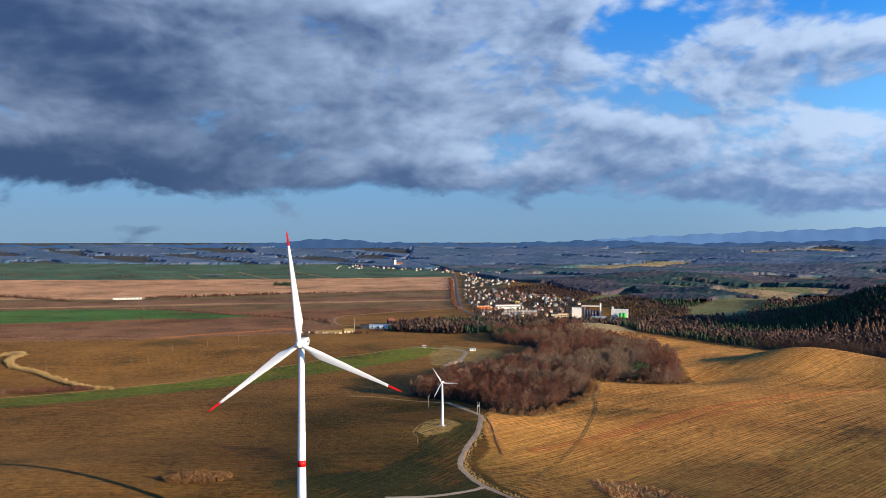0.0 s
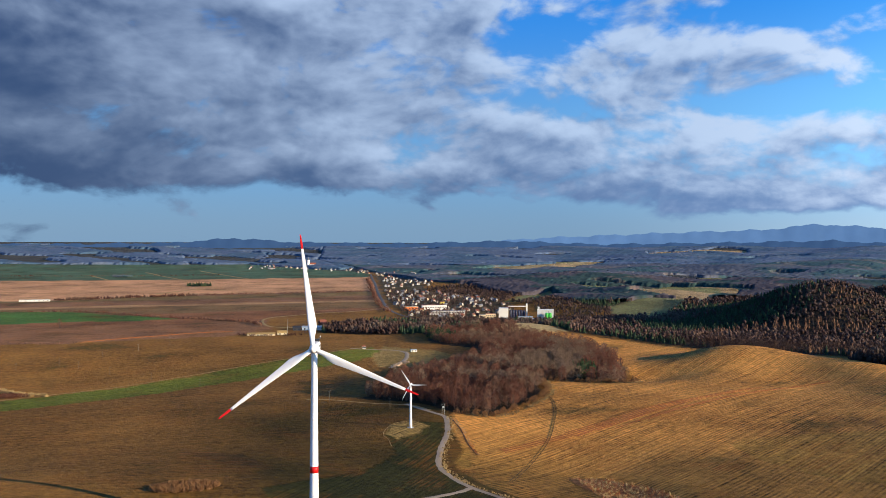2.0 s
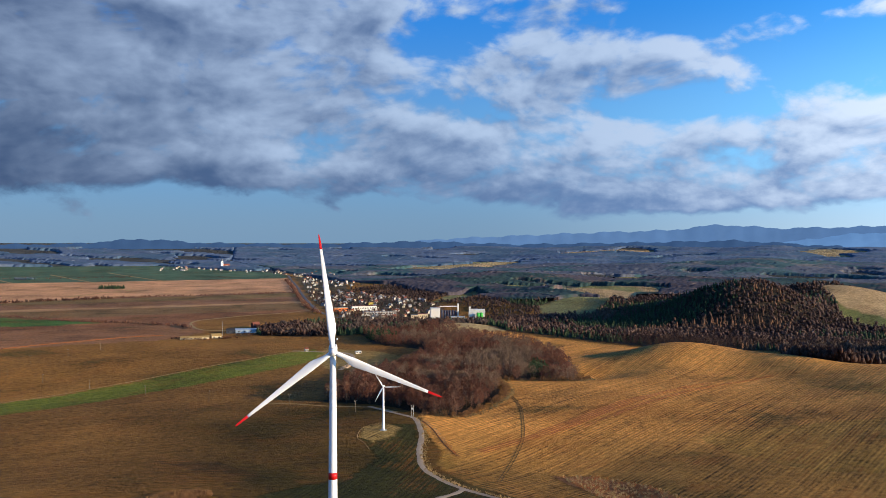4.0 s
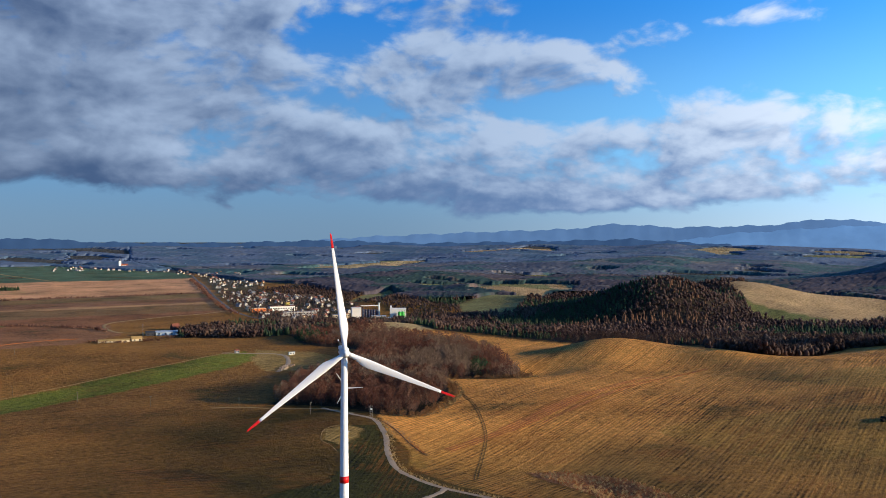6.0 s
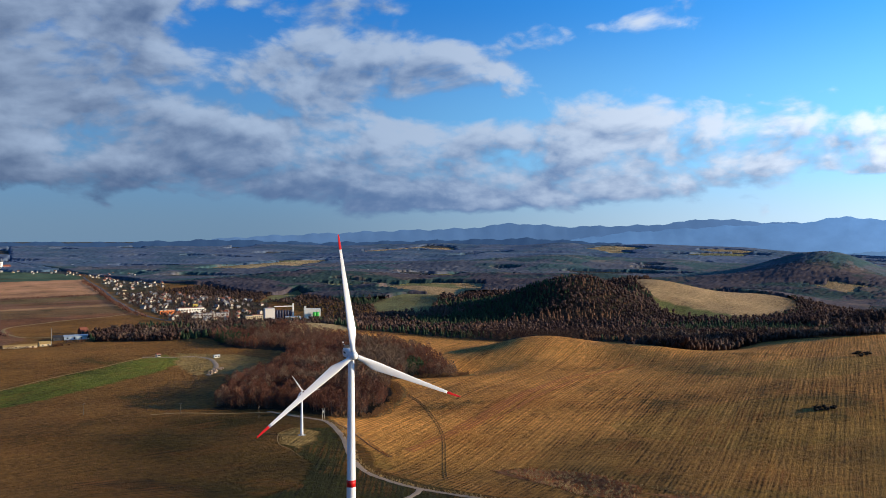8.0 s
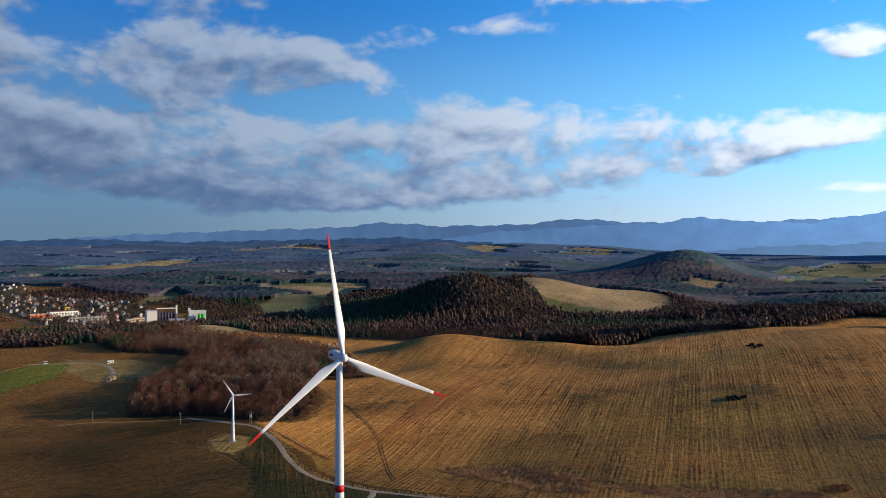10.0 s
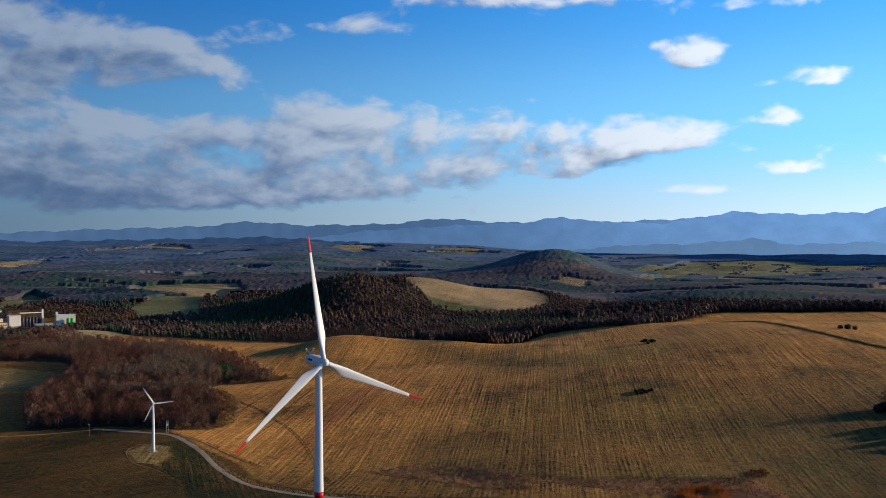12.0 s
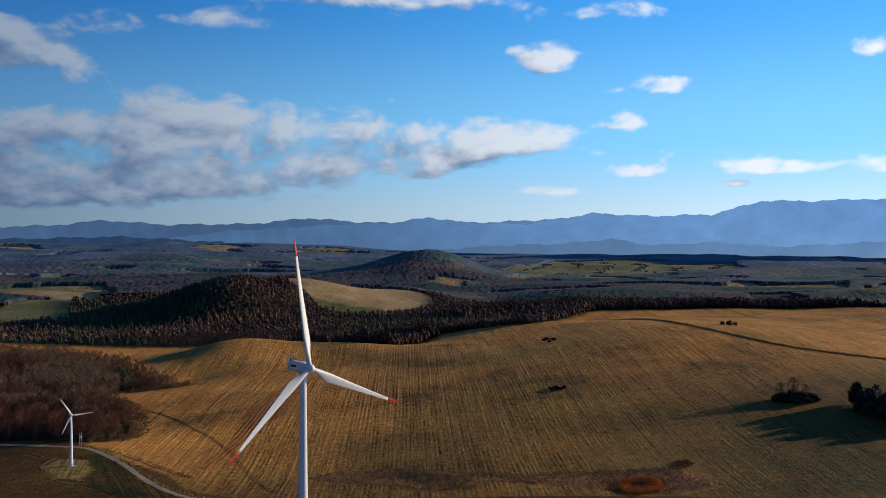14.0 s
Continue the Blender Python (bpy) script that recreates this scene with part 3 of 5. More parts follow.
def ridge(name, crest, distance, depth, material, label, seed):
    """A ridge round part of the horizon: crest gives azimuth and elevation in degrees seen from the middle of the flight."""
    az = np.arange(crest[0][0], crest[-1][0], 0.1)
    el = np.interp(az, [c[0] for c in crest], [c[1] for c in crest])
    el = el + 0.04 * np.sin(az * 2.1 + seed) + 0.03 * np.sin(az * 5.3 + seed * 2)
    rough = 0.009 * np.sin(az * 13.7 + seed) + 0.007 * np.sin(az * 31.0 + seed * 3) + 0.006 * np.sin(az * 23.0)
    verts, quads = [], []
    steps = 9
    for a, e, q in zip(np.radians(az), el, rough):
        for s in range(steps):
            f = s / (steps - 1)
            d = distance - depth * (1 - f)
            top = 141 + distance * math.tan(math.radians(e + (q if s == steps - 1 else 0)))
            verts.append((CX + d * math.sin(a), CY + d * math.cos(a), 40 + (top - 40) * f ** 1.25))
    for i in range(len(az) - 1):
        for s in range(steps - 1):
            p = i * steps + s
            quads.append((p, p + steps, p + steps + 1, p + 1))
    me = bpy.data.meshes.new(name)
    me.from_pydata(verts, [], quads)
    me.shade_smooth()
    me.materials.append(material)
    return tagged(new(name, me), label, "mountains", kind="structure")


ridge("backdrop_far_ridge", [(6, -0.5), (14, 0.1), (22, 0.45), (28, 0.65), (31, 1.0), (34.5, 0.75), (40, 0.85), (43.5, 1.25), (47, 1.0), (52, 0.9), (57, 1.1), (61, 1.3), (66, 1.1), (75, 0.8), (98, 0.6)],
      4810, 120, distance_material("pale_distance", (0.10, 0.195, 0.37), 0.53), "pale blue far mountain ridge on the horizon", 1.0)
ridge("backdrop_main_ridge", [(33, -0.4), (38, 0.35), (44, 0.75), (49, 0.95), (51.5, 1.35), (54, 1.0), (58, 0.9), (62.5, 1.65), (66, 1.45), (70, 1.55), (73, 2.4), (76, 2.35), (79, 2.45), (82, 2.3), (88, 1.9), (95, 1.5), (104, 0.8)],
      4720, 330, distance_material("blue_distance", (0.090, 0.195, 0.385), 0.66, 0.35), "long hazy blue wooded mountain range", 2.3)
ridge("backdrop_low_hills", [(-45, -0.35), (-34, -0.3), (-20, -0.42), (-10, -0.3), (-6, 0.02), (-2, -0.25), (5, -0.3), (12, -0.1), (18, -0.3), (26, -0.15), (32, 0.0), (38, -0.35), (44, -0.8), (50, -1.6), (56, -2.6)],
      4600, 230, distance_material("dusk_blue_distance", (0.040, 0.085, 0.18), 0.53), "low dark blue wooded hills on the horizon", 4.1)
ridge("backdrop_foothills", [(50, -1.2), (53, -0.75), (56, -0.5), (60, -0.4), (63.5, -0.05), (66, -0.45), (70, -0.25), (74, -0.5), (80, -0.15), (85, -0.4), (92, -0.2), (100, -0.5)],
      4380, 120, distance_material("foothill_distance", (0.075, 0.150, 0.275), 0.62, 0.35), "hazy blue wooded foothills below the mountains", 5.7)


# ---- building blocks ----
def ground_at(x, y):
    return float(height(x, y) + wave(np.float64(x), np.float64(y), 60, 1.0) * 0.5 + wave(np.float64(x), np.float64(y), 23, 4.0) * 0.15)


def part(name, bm, material, parent=None, label=""):
    me = bpy.data.meshes.new(name)
    bm.to_mesh(me)
    bm.free()
    me.materials.append(material)
    ob = new(name, me)
    ob.parent = parent
    if label:
        ob["label"] = label
    return ob


def mesh_of(name, verts, faces, material, smooth=False):
    me = bpy.data.meshes.new(name)
    me.from_pydata(verts, [], faces)
    if smooth:
        me.shade_smooth()
    me.materials.append(material)
    return me


def triangles(name, verts, tris, material):
    """A mesh from arrays of vertices and triangles."""
    me = bpy.data.meshes.new(name)
    verts, tris = np.asarray(verts, np.float32), np.asarray(tris, np.int32)
    me.vertices.add(len(verts))
    me.vertices.foreach_set("co", verts.ravel())
    me.loops.add(tris.size)
    me.loops.foreach_set("vertex_index", tris.ravel())
    me.polygons.add(len(tris))
    me.polygons.foreach_set("loop_start", np.arange(0, tris.size, 3))
    me.polygons.foreach_set("loop_total", np.full(len(tris), 3))
    me.update(calc_edges=True)
    me.materials.append(material)
    return me


def box(bm, cx, cy, cz, sx, sy, sz, turn=0.0):
    m = Matrix.Translation((cx, cy, cz)) @ Matrix.Rotation(turn, 4, "Z") @ Matrix.Diagonal((sx, sy, sz, 1))
    bmesh.ops.create_cube(bm, size=1.0, matrix=m)


def lathe(profile, segments=32, axis="Z"):
    """A turned body from (radius, height) pairs."""
    bm = bmesh.new()
    rings = []
    for r, z in profile:
        ring = []
        for i in range(segments):
            a = 2 * math.pi * i / segments
            p = (r * math.cos(a), r * math.sin(a), z) if axis == "Z" else (r * math.cos(a), -z, r * math.sin(a))
            ring.append(bm.verts.new(p))
        rings.append(ring)
    for lower, upper in zip(rings, rings[1:]):
        for i in range(segments):
            bm.faces.new((lower[i], lower[(i + 1) % segments], upper[(i + 1) % segments], upper[i]))
    bm.faces.new(rings[-1])
    bm.faces.new(rings[0][::-1])
    bmesh.ops.recalc_face_normals(bm, faces=bm.faces)
    for f in bm.faces:
        f.smooth = len(f.verts) == 4
    return bm


def blade_section(r, length, root, chord_max):
    """Chord, thickness, twist and sweep of a blade at radius r."""
    s = r / length
    if s < 0.05:
        chord, thick = root, root
    elif s < 0.22:
        k = (s - 0.05) / 0.17
        k = k * k * (3 - 2 * k)
        chord, thick = root + (chord_max - root) * k, root + (chord_max * 0.32 - root) * k
    else:
        k = (s - 0.22) / 0.78
        chord = chord_max * (1 - 0.83 * k ** 0.85)
        if s > 0.96:
            chord *= max(0.15, math.sqrt(max(0.0, 1 - ((s - 0.96) / 0.04) ** 2)))
        thick = chord * (0.3 - 0.16 * k)
    twist = math.radians(16 * max(0, 1 - s) ** 2 + 1)
    return chord, thick, twist


def blade(start, stop, length, root, chord_max, count):
    """Part of a rotor blade between two radii; it grows along +Z, the wind blows along +Y."""
    bm = bmesh.new()
    rings, sides = [], 18
    for i in range(count + 1):
        r = start + (stop - start) * i / count
        chord, thick, twist = blade_section(r, length, root, chord_max)
        round_ = max(0.0, 1 - max(0.0, r / length - 0.04) / 0.14)
        ring = []
        for j in range(sides):
            a = 2 * math.pi * j / sides
            cx = math.cos(a)
            x = chord * (0.5 * cx * round_ + (0.5 * cx + 0.2) * (1 - round_))
            y = thick * 0.5 * math.sin(a) * (1 if round_ > 0.99 else (0.62 - 0.38 * cx) * (1 - round_) * 1.25 + round_)
            bend = -1.6 * (r / length) ** 2.2 * length / 46
            ring.append(bm.verts.new((x * math.cos(twist) - y * math.sin(twist), x * math.sin(twist) + y * math.cos(twist) + bend, r)))
        rings.append(ring)
    for lower, upper in zip(rings, rings[1:]):
        for j in range(sides):
            bm.faces.new((lower[j], lower[(j + 1) % sides], upper[(j + 1) % sides], upper[j]))
    bm.faces.new(rings[-1])
    bm.faces.new(rings[0][::-1])
    bmesh.ops.recalc_face_normals(bm, faces=bm.faces)
    for f in bm.faces:
        f.smooth = len(f.verts) == 4
    return bm


def wind_turbine():
    """Large three-bladed turbine; the rotor faces -Y before it is turned."""
    base = new("wind_turbine")
    foot = ground_at(0, 0) - 0.3
    hub = 95.4 - foot
    top = hub - 2.1

    def radius(z):
        return 2.15 - (2.15 - 1.22) * z / top

    band = 44.9 - foot
    part("tower", lathe([(2.5, 0), (2.5, 0.4), (radius(0.4), 0.42)] + [(radius(z), z) for z in np.linspace(1, top, 24)], 40), white_paint, base)
    part("red_band", lathe([(radius(band - 1.35) + 0.012, band - 1.35), (radius(band + 1.35) + 0.012, band + 1.35)], 40), red_paint, base, "red warning band round the tower")
    part("yaw_ring", lathe([(1.45, top), (1.5, top + 0.15), (1.5, top + 0.5)], 32), grey_metal, base)
    # nacelle: rounded box drawn out to the rear
    bm = bmesh.new()
    rings = []
    for y, w, lo, hi in ((-2.55, 1.05, -1.25, 1.3), (-2.3, 1.5, -1.6, 1.65), (-1.2, 1.72, -1.75, 1.85), (2.5, 1.76, -1.75, 1.95), (6.2, 1.7, -1.7, 1.95), (7.3, 1.55, -1.45, 1.85), (7.6, 1.25, -1.1, 1.5)):
        ring = []
        for i in range(28):
            a = 2 * math.pi * i / 28
            c, s = math.cos(a), math.sin(a)
            p = 2 / 4.2
            x = w * math.copysign(abs(c) ** p, c)
            z = (lo + hi) / 2 + (hi - lo) / 2 * math.copysign(abs(s) ** p, s)
            ring.append(bm.verts.new((x, y, hub + z)))
        rings.append(ring)
    for a, b in zip(rings, rings[1:]):
        for i in range(28):
            bm.faces.new((a[i], a[(i + 1) % 28], b[(i + 1) % 28], b[i]))
    bm.faces.new(rings[0]), bm.faces.new(rings[-1])
    bmesh.ops.recalc_face_normals(bm, faces=bm.faces)
    for f in bm.faces:
        f.smooth = len(f.verts) == 4
    nacelle = part("nacelle", bm, white_paint, base)
    for side in (-1, 1):
        bm = bmesh.new()
        box(bm, side * 1.765, 3.6, hub + 0.35, 0.03, 3.2, 0.75)
        part("lettering_bar", bm, dark_metal, nacelle, "dark maker's mark on the nacelle side")
    # roof: cooler top with two instrument masts and a hatch
    bm = bmesh.new()
    box(bm, 0, 5.6, hub + 2.45, 2.7, 0.35, 1.1)
    for x in (-1.2, -0.4, 0.4, 1.2):
        box(bm, x, 5.85, hub + 2.35, 0.08, 0.5, 0.9)
    part("roof_cooler", bm, dark_metal, nacelle, "dark cooler panel on the nacelle roof")
    for side in (-1, 1):
        bm = bmesh.new()
        box(bm, side * 0.95, 6.5, hub + 2.5, 0.2, 0.2, 1.5)
        box(bm, side * 1.25, 6.5, hub + 3.25, 0.8, 0.16, 0.16)
        box(bm, side * 1.6, 6.5, hub + 3.5, 0.16, 0.16, 0.5)
        part("instrument_mast", bm, grey_metal, nacelle, "thin cranked mast on the nacelle roof")
        bm = lathe([(0.2, hub + 3.7), (0.28, hub + 3.8), (0.28, hub + 4.15), (0.12, hub + 4.3)], 12)
        bmesh.ops.translate(bm, verts=bm.verts, vec=(side * 1.6, 6.5, 0))
        part("warning_lamp", bm, white_paint, nacelle, "white warning lamp")
    # rotor
    spinner = part("spinner", lathe([(1.45, 2.55), (1.62, 2.9), (1.62, 4.3), (1.45, 4.9), (1.1, 5.4), (0.6, 5.75), (0.05, 5.88)], 32, "Y"), white_paint, base)
    spinner.location.z = hub
    for turn in (-7.0, 113.0, 233.0):
        m = Matrix.Translation((0, -3.7, hub)) @ Matrix.Rotation(radians(-4), 4, "X") @ Matrix.Rotation(radians(turn), 4, "Y")
        for name, a, b, mat, label in (("blade", 1.2, 41.3, white_paint, ""), ("blade_tip", 41.3, 47.4, red_paint, "red blade tip")):
            ob = part(name, blade(a, b, 47.4, 1.9, 3.6, 36 if name == "blade" else 12), mat, base, label)
            ob.matrix_local = m
    base.matrix_world = pose(0, 0, foot, 0, 0, -6)
    return tagged(base, "white wind turbine with red blade tips and red tower band", "wind turbine")


def small_turbine():
    """Older, much smaller turbine beside the wood."""
    base = new("wind_turbine")
    hub = 30.5
    part("tower", lathe([(1.15, 0), (1.05, 3), (0.8, 16), (0.55, hub - 0.8)], 24), white_paint, base)
    part("foundation", lathe([(2.6, -0.6), (2.6, 0.12)], 24), concrete, base, "round concrete foundation")
    bm = bmesh.new()
    box(bm, 0, 0.9, hub, 1.3, 3.6, 1.35)
    bmesh.ops.bevel(bm, geom=bm.edges[:], offset=0.28, segments=3, affect="EDGES")
    part("nacelle", bm, white_paint, base)
    ob = part("spinner", lathe([(0.6, 0.9), (0.62, 1.5), (0.45, 2.0), (0.05, 2.25)], 20, "Y"), white_paint, base)
    ob.location.z = hub
    for turn in (88.0, 208.0, 328.0):
        ob = part("blade", blade(0.4, 12.3, 12.3, 0.5, 1.05, 20), white_paint, base)
        ob.matrix_local = Matrix.Translation((0, -1.5, hub)) @ Matrix.Rotation(radians(turn), 4, "Y")
    base.matrix_world = pose(59, 250, ground_at(59, 250), 0, 0, -17)
    return tagged(base, "small older white wind turbine standing beside the wood", "wind turbine")


wind_turbine()
small_turbine()


# ---- trees ----
def twig_crown(rng, high, wide, low, count, size, cone=False, slim=0.28):
    """A crown of many small blades of twigs; an uneven egg, or a cone for conifers."""
    verts, tris = [], []
    lobes = rng.uniform(0.75, 1.2, 7)
    for i in range(count):
        f = rng.random() ** (0.8 if not cone else 1.3)
        z = low + (high - low) * f
        if cone:
            r = wide * (1.02 - f) * (0.55 + 0.45 * rng.random())
        else:
            r = wide * math.sqrt(max(0.0, 1 - (2 * f - 0.95) ** 2 * 0.96)) * rng.random() ** 0.4
        a = rng.uniform(0, 2 * math.pi)
        r *= lobes[int(a / (2 * math.pi) * 7) % 7]
        p = np.array([r * math.cos(a), r * math.sin(a), z])
        out = np.array([math.cos(a), math.sin(a), -0.35 if cone else 0.3 + 1.5 * f]) + rng.normal(0, 0.35, 3)
        out /= np.linalg.norm(out)
        side = np.cross(out, rng.normal(0, 1, 3))
        side /= np.linalg.norm(side) + 1e-6
        s = size * rng.uniform(0.6, 1.3)
        k = len(verts)
        verts += [p - side * s * slim - out * s * 0.3, p + side * s * slim - out * s * 0.3, p + out * s]
        tris.append((k, k + 1, k + 2))
    return np.array(verts), np.array(tris)


def lumpy_crown(rng, high, wide, low, lumps, twigs, flat=1.0, bulk=1.0):
    """A dense crown far off: several uneven clumps of branches, with twigs standing out of them."""
    ball = bmesh.new()
    bmesh.ops.create_icosphere(ball, subdivisions=1, radius=1.0)
    unit = np.array([v.co[:] for v in ball.verts])
    faces = np.array([[v.index for v in f.verts] for f in ball.faces])
    ball.free()
    verts, tris, base = [], [], 0
    for i in range(lumps):
        size = wide * rng.uniform(0.5, 0.8) * bulk
        up = low + (high - low) * rng.uniform(0.25, 0.8)
        shift = rng.normal(0, wide * 0.42, 2)
        tall = (high - low) * rng.uniform(0.26, 0.42) * flat
        v = unit * rng.uniform(0.7, 1.25, (len(unit), 1)) * (size, size, tall) + (shift[0], shift[1], up)
        verts.append(v)
        tris.append(faces + base)
        base += len(v)
    v, t = twig_crown(rng, high * 1.04, wide * 1.05, low, twigs, wide * 0.36, slim=0.16)
    return np.concatenate(verts + [v]), np.concatenate(tris + [t + base])


def spire_crown(rng, high, wide, tiers, sides=7):
    """A conifer far off: jagged skirts of branches, one above the other."""
    verts, tris = [], []
    for i in range(tiers):
        f = i / tiers
        low, r = high * (0.08 + 0.8 * f), wide * (1 - 0.82 * f)
        tip = low + high * (0.48 - 0.16 * f)
        k = len(verts)
        turn = rng.uniform(0, 6)
        for j in range(sides):
            a = turn + 2 * math.pi * j / sides
            q = r * (1.15 if j % 2 else 0.7) * rng.uniform(0.85, 1.15)
            verts.append((q * math.cos(a), q * math.sin(a), low - 0.06 * high * (j % 2)))
        verts.append((rng.normal(0, 0.15), rng.normal(0, 0.15), min(tip, high)))
        tris += [(k + j, k + (j + 1) % sides, k + sides) for j in range(sides)]
    return np.array(verts), np.array(tris)


def trunk_of(rng, high, radius, limbs):
    """A tapered trunk with limbs, as arrays."""
    verts, tris = [], []

    def limb(a, b, ra, rb, sides=5):
        d = np.array(b) - np.array(a)
        d /= np.linalg.norm(d)
        u = np.cross(d, (0.3, 0.9, 0.1))
        u /= np.linalg.norm(u)
        v = np.cross(d, u)
        k = len(verts)
        for p, r in ((a, ra), (b, rb)):
            for i in range(sides):
                t = 2 * math.pi * i / sides
                verts.append(np.array(p) + r * (math.cos(t) * u + math.sin(t) * v))
        for i in range(sides):
            j = (i + 1) % sides
            tris.extend([(k + i, k + j, k + sides + j), (k + i, k + sides + j, k + sides + i)])

    bend = rng.normal(0, 0.25, 2)
    mid = (bend[0], bend[1], high * 0.5)
    limb((0, 0, -0.4), mid, radius, radius * 0.65)
    limb(mid, (bend[0] * 2, bend[1] * 1.5, high * 0.92), radius * 0.65, radius * 0.12)
    for i in range(limbs):
        z = high * rng.uniform(0.3, 0.75)
        a = rng.uniform(0, 2 * math.pi)
        l = high * rng.uniform(0.18, 0.34)
        limb((bend[0] * z / high, bend[1] * z / high, z), (math.cos(a) * l * 0.75, math.sin(a) * l * 0.75, z + l * 0.8), radius * 0.35, radius * 0.06, 3)
    return np.array(verts), np.array(tris)


def scatter(rng, templates, xs, ys, scale_low, scale_high, sink=0.0):
    """Copies of the templates on the land, joined into arrays."""
    all_v, all_t, base = [], [], 0
    zs = height(xs, ys) + wave(xs, ys, 60, 1.0) * 0.5 - sink
    pick, turn = rng.integers(0, len(templates), len(xs)), rng.uniform(0, 2 * math.pi, len(xs))
    size = rng.uniform(scale_low, scale_high, len(xs))
    for k, (v, t) in enumerate(templates):
        idx = np.where(pick == k)[0]
        if not len(idx):
            continue
        c, s = np.cos(turn[idx])[:, None], np.sin(turn[idx])[:, None]
        q = size[idx][:, None]
        px = (v[:, 0] * c - v[:, 1] * s) * q + xs[idx][:, None]
        py = (v[:, 0] * s + v[:, 1] * c) * q + ys[idx][:, None]
        pz = v[:, 2] * q * rng.uniform(0.85, 1.15, len(idx))[:, None] + zs[idx][:, None]
        all_v.append(np.stack([px, py, pz], -1).reshape(-1, 3))
        all_t.append((t[None] + (np.arange(len(idx)) * len(v))[:, None, None]).reshape(-1, 3) + base)
        base += len(idx) * len(v)
    return np.concatenate(all_v), np.concatenate(all_t)


def spots(rng, poly, spacing, holes=()):
    """Uneven planting places in a polygon, on a jittered grid."""
    xs, ys = [p[0] for p in poly], [p[1] for p in poly]
    gx, gy = np.meshgrid(np.arange(min(xs), max(xs), spacing), np.arange(min(ys), max(ys), spacing))
    gx = gx.ravel() + rng.uniform(-0.5, 0.5, gx.size) * spacing * 1.3
    gy = gy.ravel() + rng.uniform(-0.5, 0.5, gy.size) * spacing * 1.3
    keep = inside(poly, gx, gy)
    for hole in holes:
        keep &= ~inside(hole, gx, gy)
    return gx[keep], gy[keep]


rng = np.random.default_rng(7)
BROAD = [twig_crown(rng, 15, 4.3, 2.0, 215, 1.35, slim=0.125) for _ in range(6)]
TRUNKS = [trunk_of(rng, 14, 0.3, 7) for _ in range(6)]
FINE = [twig_crown(rng, 15, 4.4, 2.0, 520, 1.25, slim=0.085) for _ in range(6)]
THIN_TRUNKS = [trunk_of(rng, 14, 0.3, 2) for _ in range(4)]
BROAD_LOW = [lumpy_crown(rng, 12, 5.4, 0.5, 2, 30, 0.85, 0.85) for _ in range(7)]
FIR = [twig_crown(rng, 17, 3.4, 1.2, 140, 1.7, True, 0.25) for _ in range(4)]
FIR_LOW = [spire_crown(rng, 15, 4.2, 5) for _ in range(6)]
ROUND = [lumpy_crown(rng, 14, 5.0, 0.3, 3, 70, 0.85, 0.74) for _ in range(6)]
CANOPY = [lumpy_crown(rng, 9, 9, 0.0, 1, 8, 0.9) for _ in range(6)]
SHRUB = [twig_crown(rng, 3.2, 2.0, 0.0, 240, 0.6, slim=0.11) for _ in range(4)]
REED = [twig_crown(rng, 2.0, 0.9, 0.2, 22, 1.4, slim=0.12) for _ in range(4)]
TUFT = [twig_crown(rng, 0.8, 0.6, 0.0, 12, 0.9, slim=0.14) for _ in range(4)]
THICK = [lumpy_crown(rng, 14, 4.6, 0.3, 6, 320, 0.9) for _ in range(6)]
DENSE = [lumpy_crown(rng, 3.0, 2.3, -0.2, 5, 200, 0.9) for _ in range(4)]
pieces = {}


def shared(kind, k, arrays, material):
    if (kind, k) not in pieces:
        pieces[kind, k] = triangles(kind, *arrays[k], material)
    return pieces[kind, k]


def tree(x, y, size, label, group="", turn=None, crown=None, sink=0.0):
    """One bare broadleaf tree with its trunk, limbs and crown of twigs."""
    k = int(rng.integers(0, 6))
    ob = new("tree")
    trunk = new("trunk", shared("trunk", k, TRUNKS, bark))
    top = new("crown", shared("thick_crown", k, THICK, dark_twigs) if crown else shared("crown", k, FINE, bare_twigs))
    trunk.parent = top.parent = ob
    ob.matrix_world = pose(x, y, ground_at(x, y) - sink, 0, 0, float(rng.uniform(0, 360))) @ Matrix.Diagonal((size, size, size * float(rng.uniform(0.9, 1.12)), 1))
    return tagged(ob, label, "tree", group)


def shrub(x, y, size, label="bare brown shrub in the field"):
    k = int(rng.integers(0, 4))
    ob = new("shrub", shared("shrub", k, DENSE, dark_twigs))
    ob.matrix_world = pose(x, y, ground_at(x, y), 0, 0, float(rng.uniform(0, 360))) @ Matrix.Diagonal((size, size, size * 0.9, 1))
    return tagged(ob, label, "shrub")


def grove(name, templates, material, xs, ys, low, high, label, category="woodland"):
    if len(xs) == 0:
        return
    v, t = scatter(rng, templates, xs, ys, low, high)
    me = triangles(name, v, t, material)
    if any(templates is kind for kind in (BROAD_LOW, FIR_LOW, ROUND, CANOPY)):
        me.shade_smooth()
    tagged(new(name, me), label, category, kind="stuff")


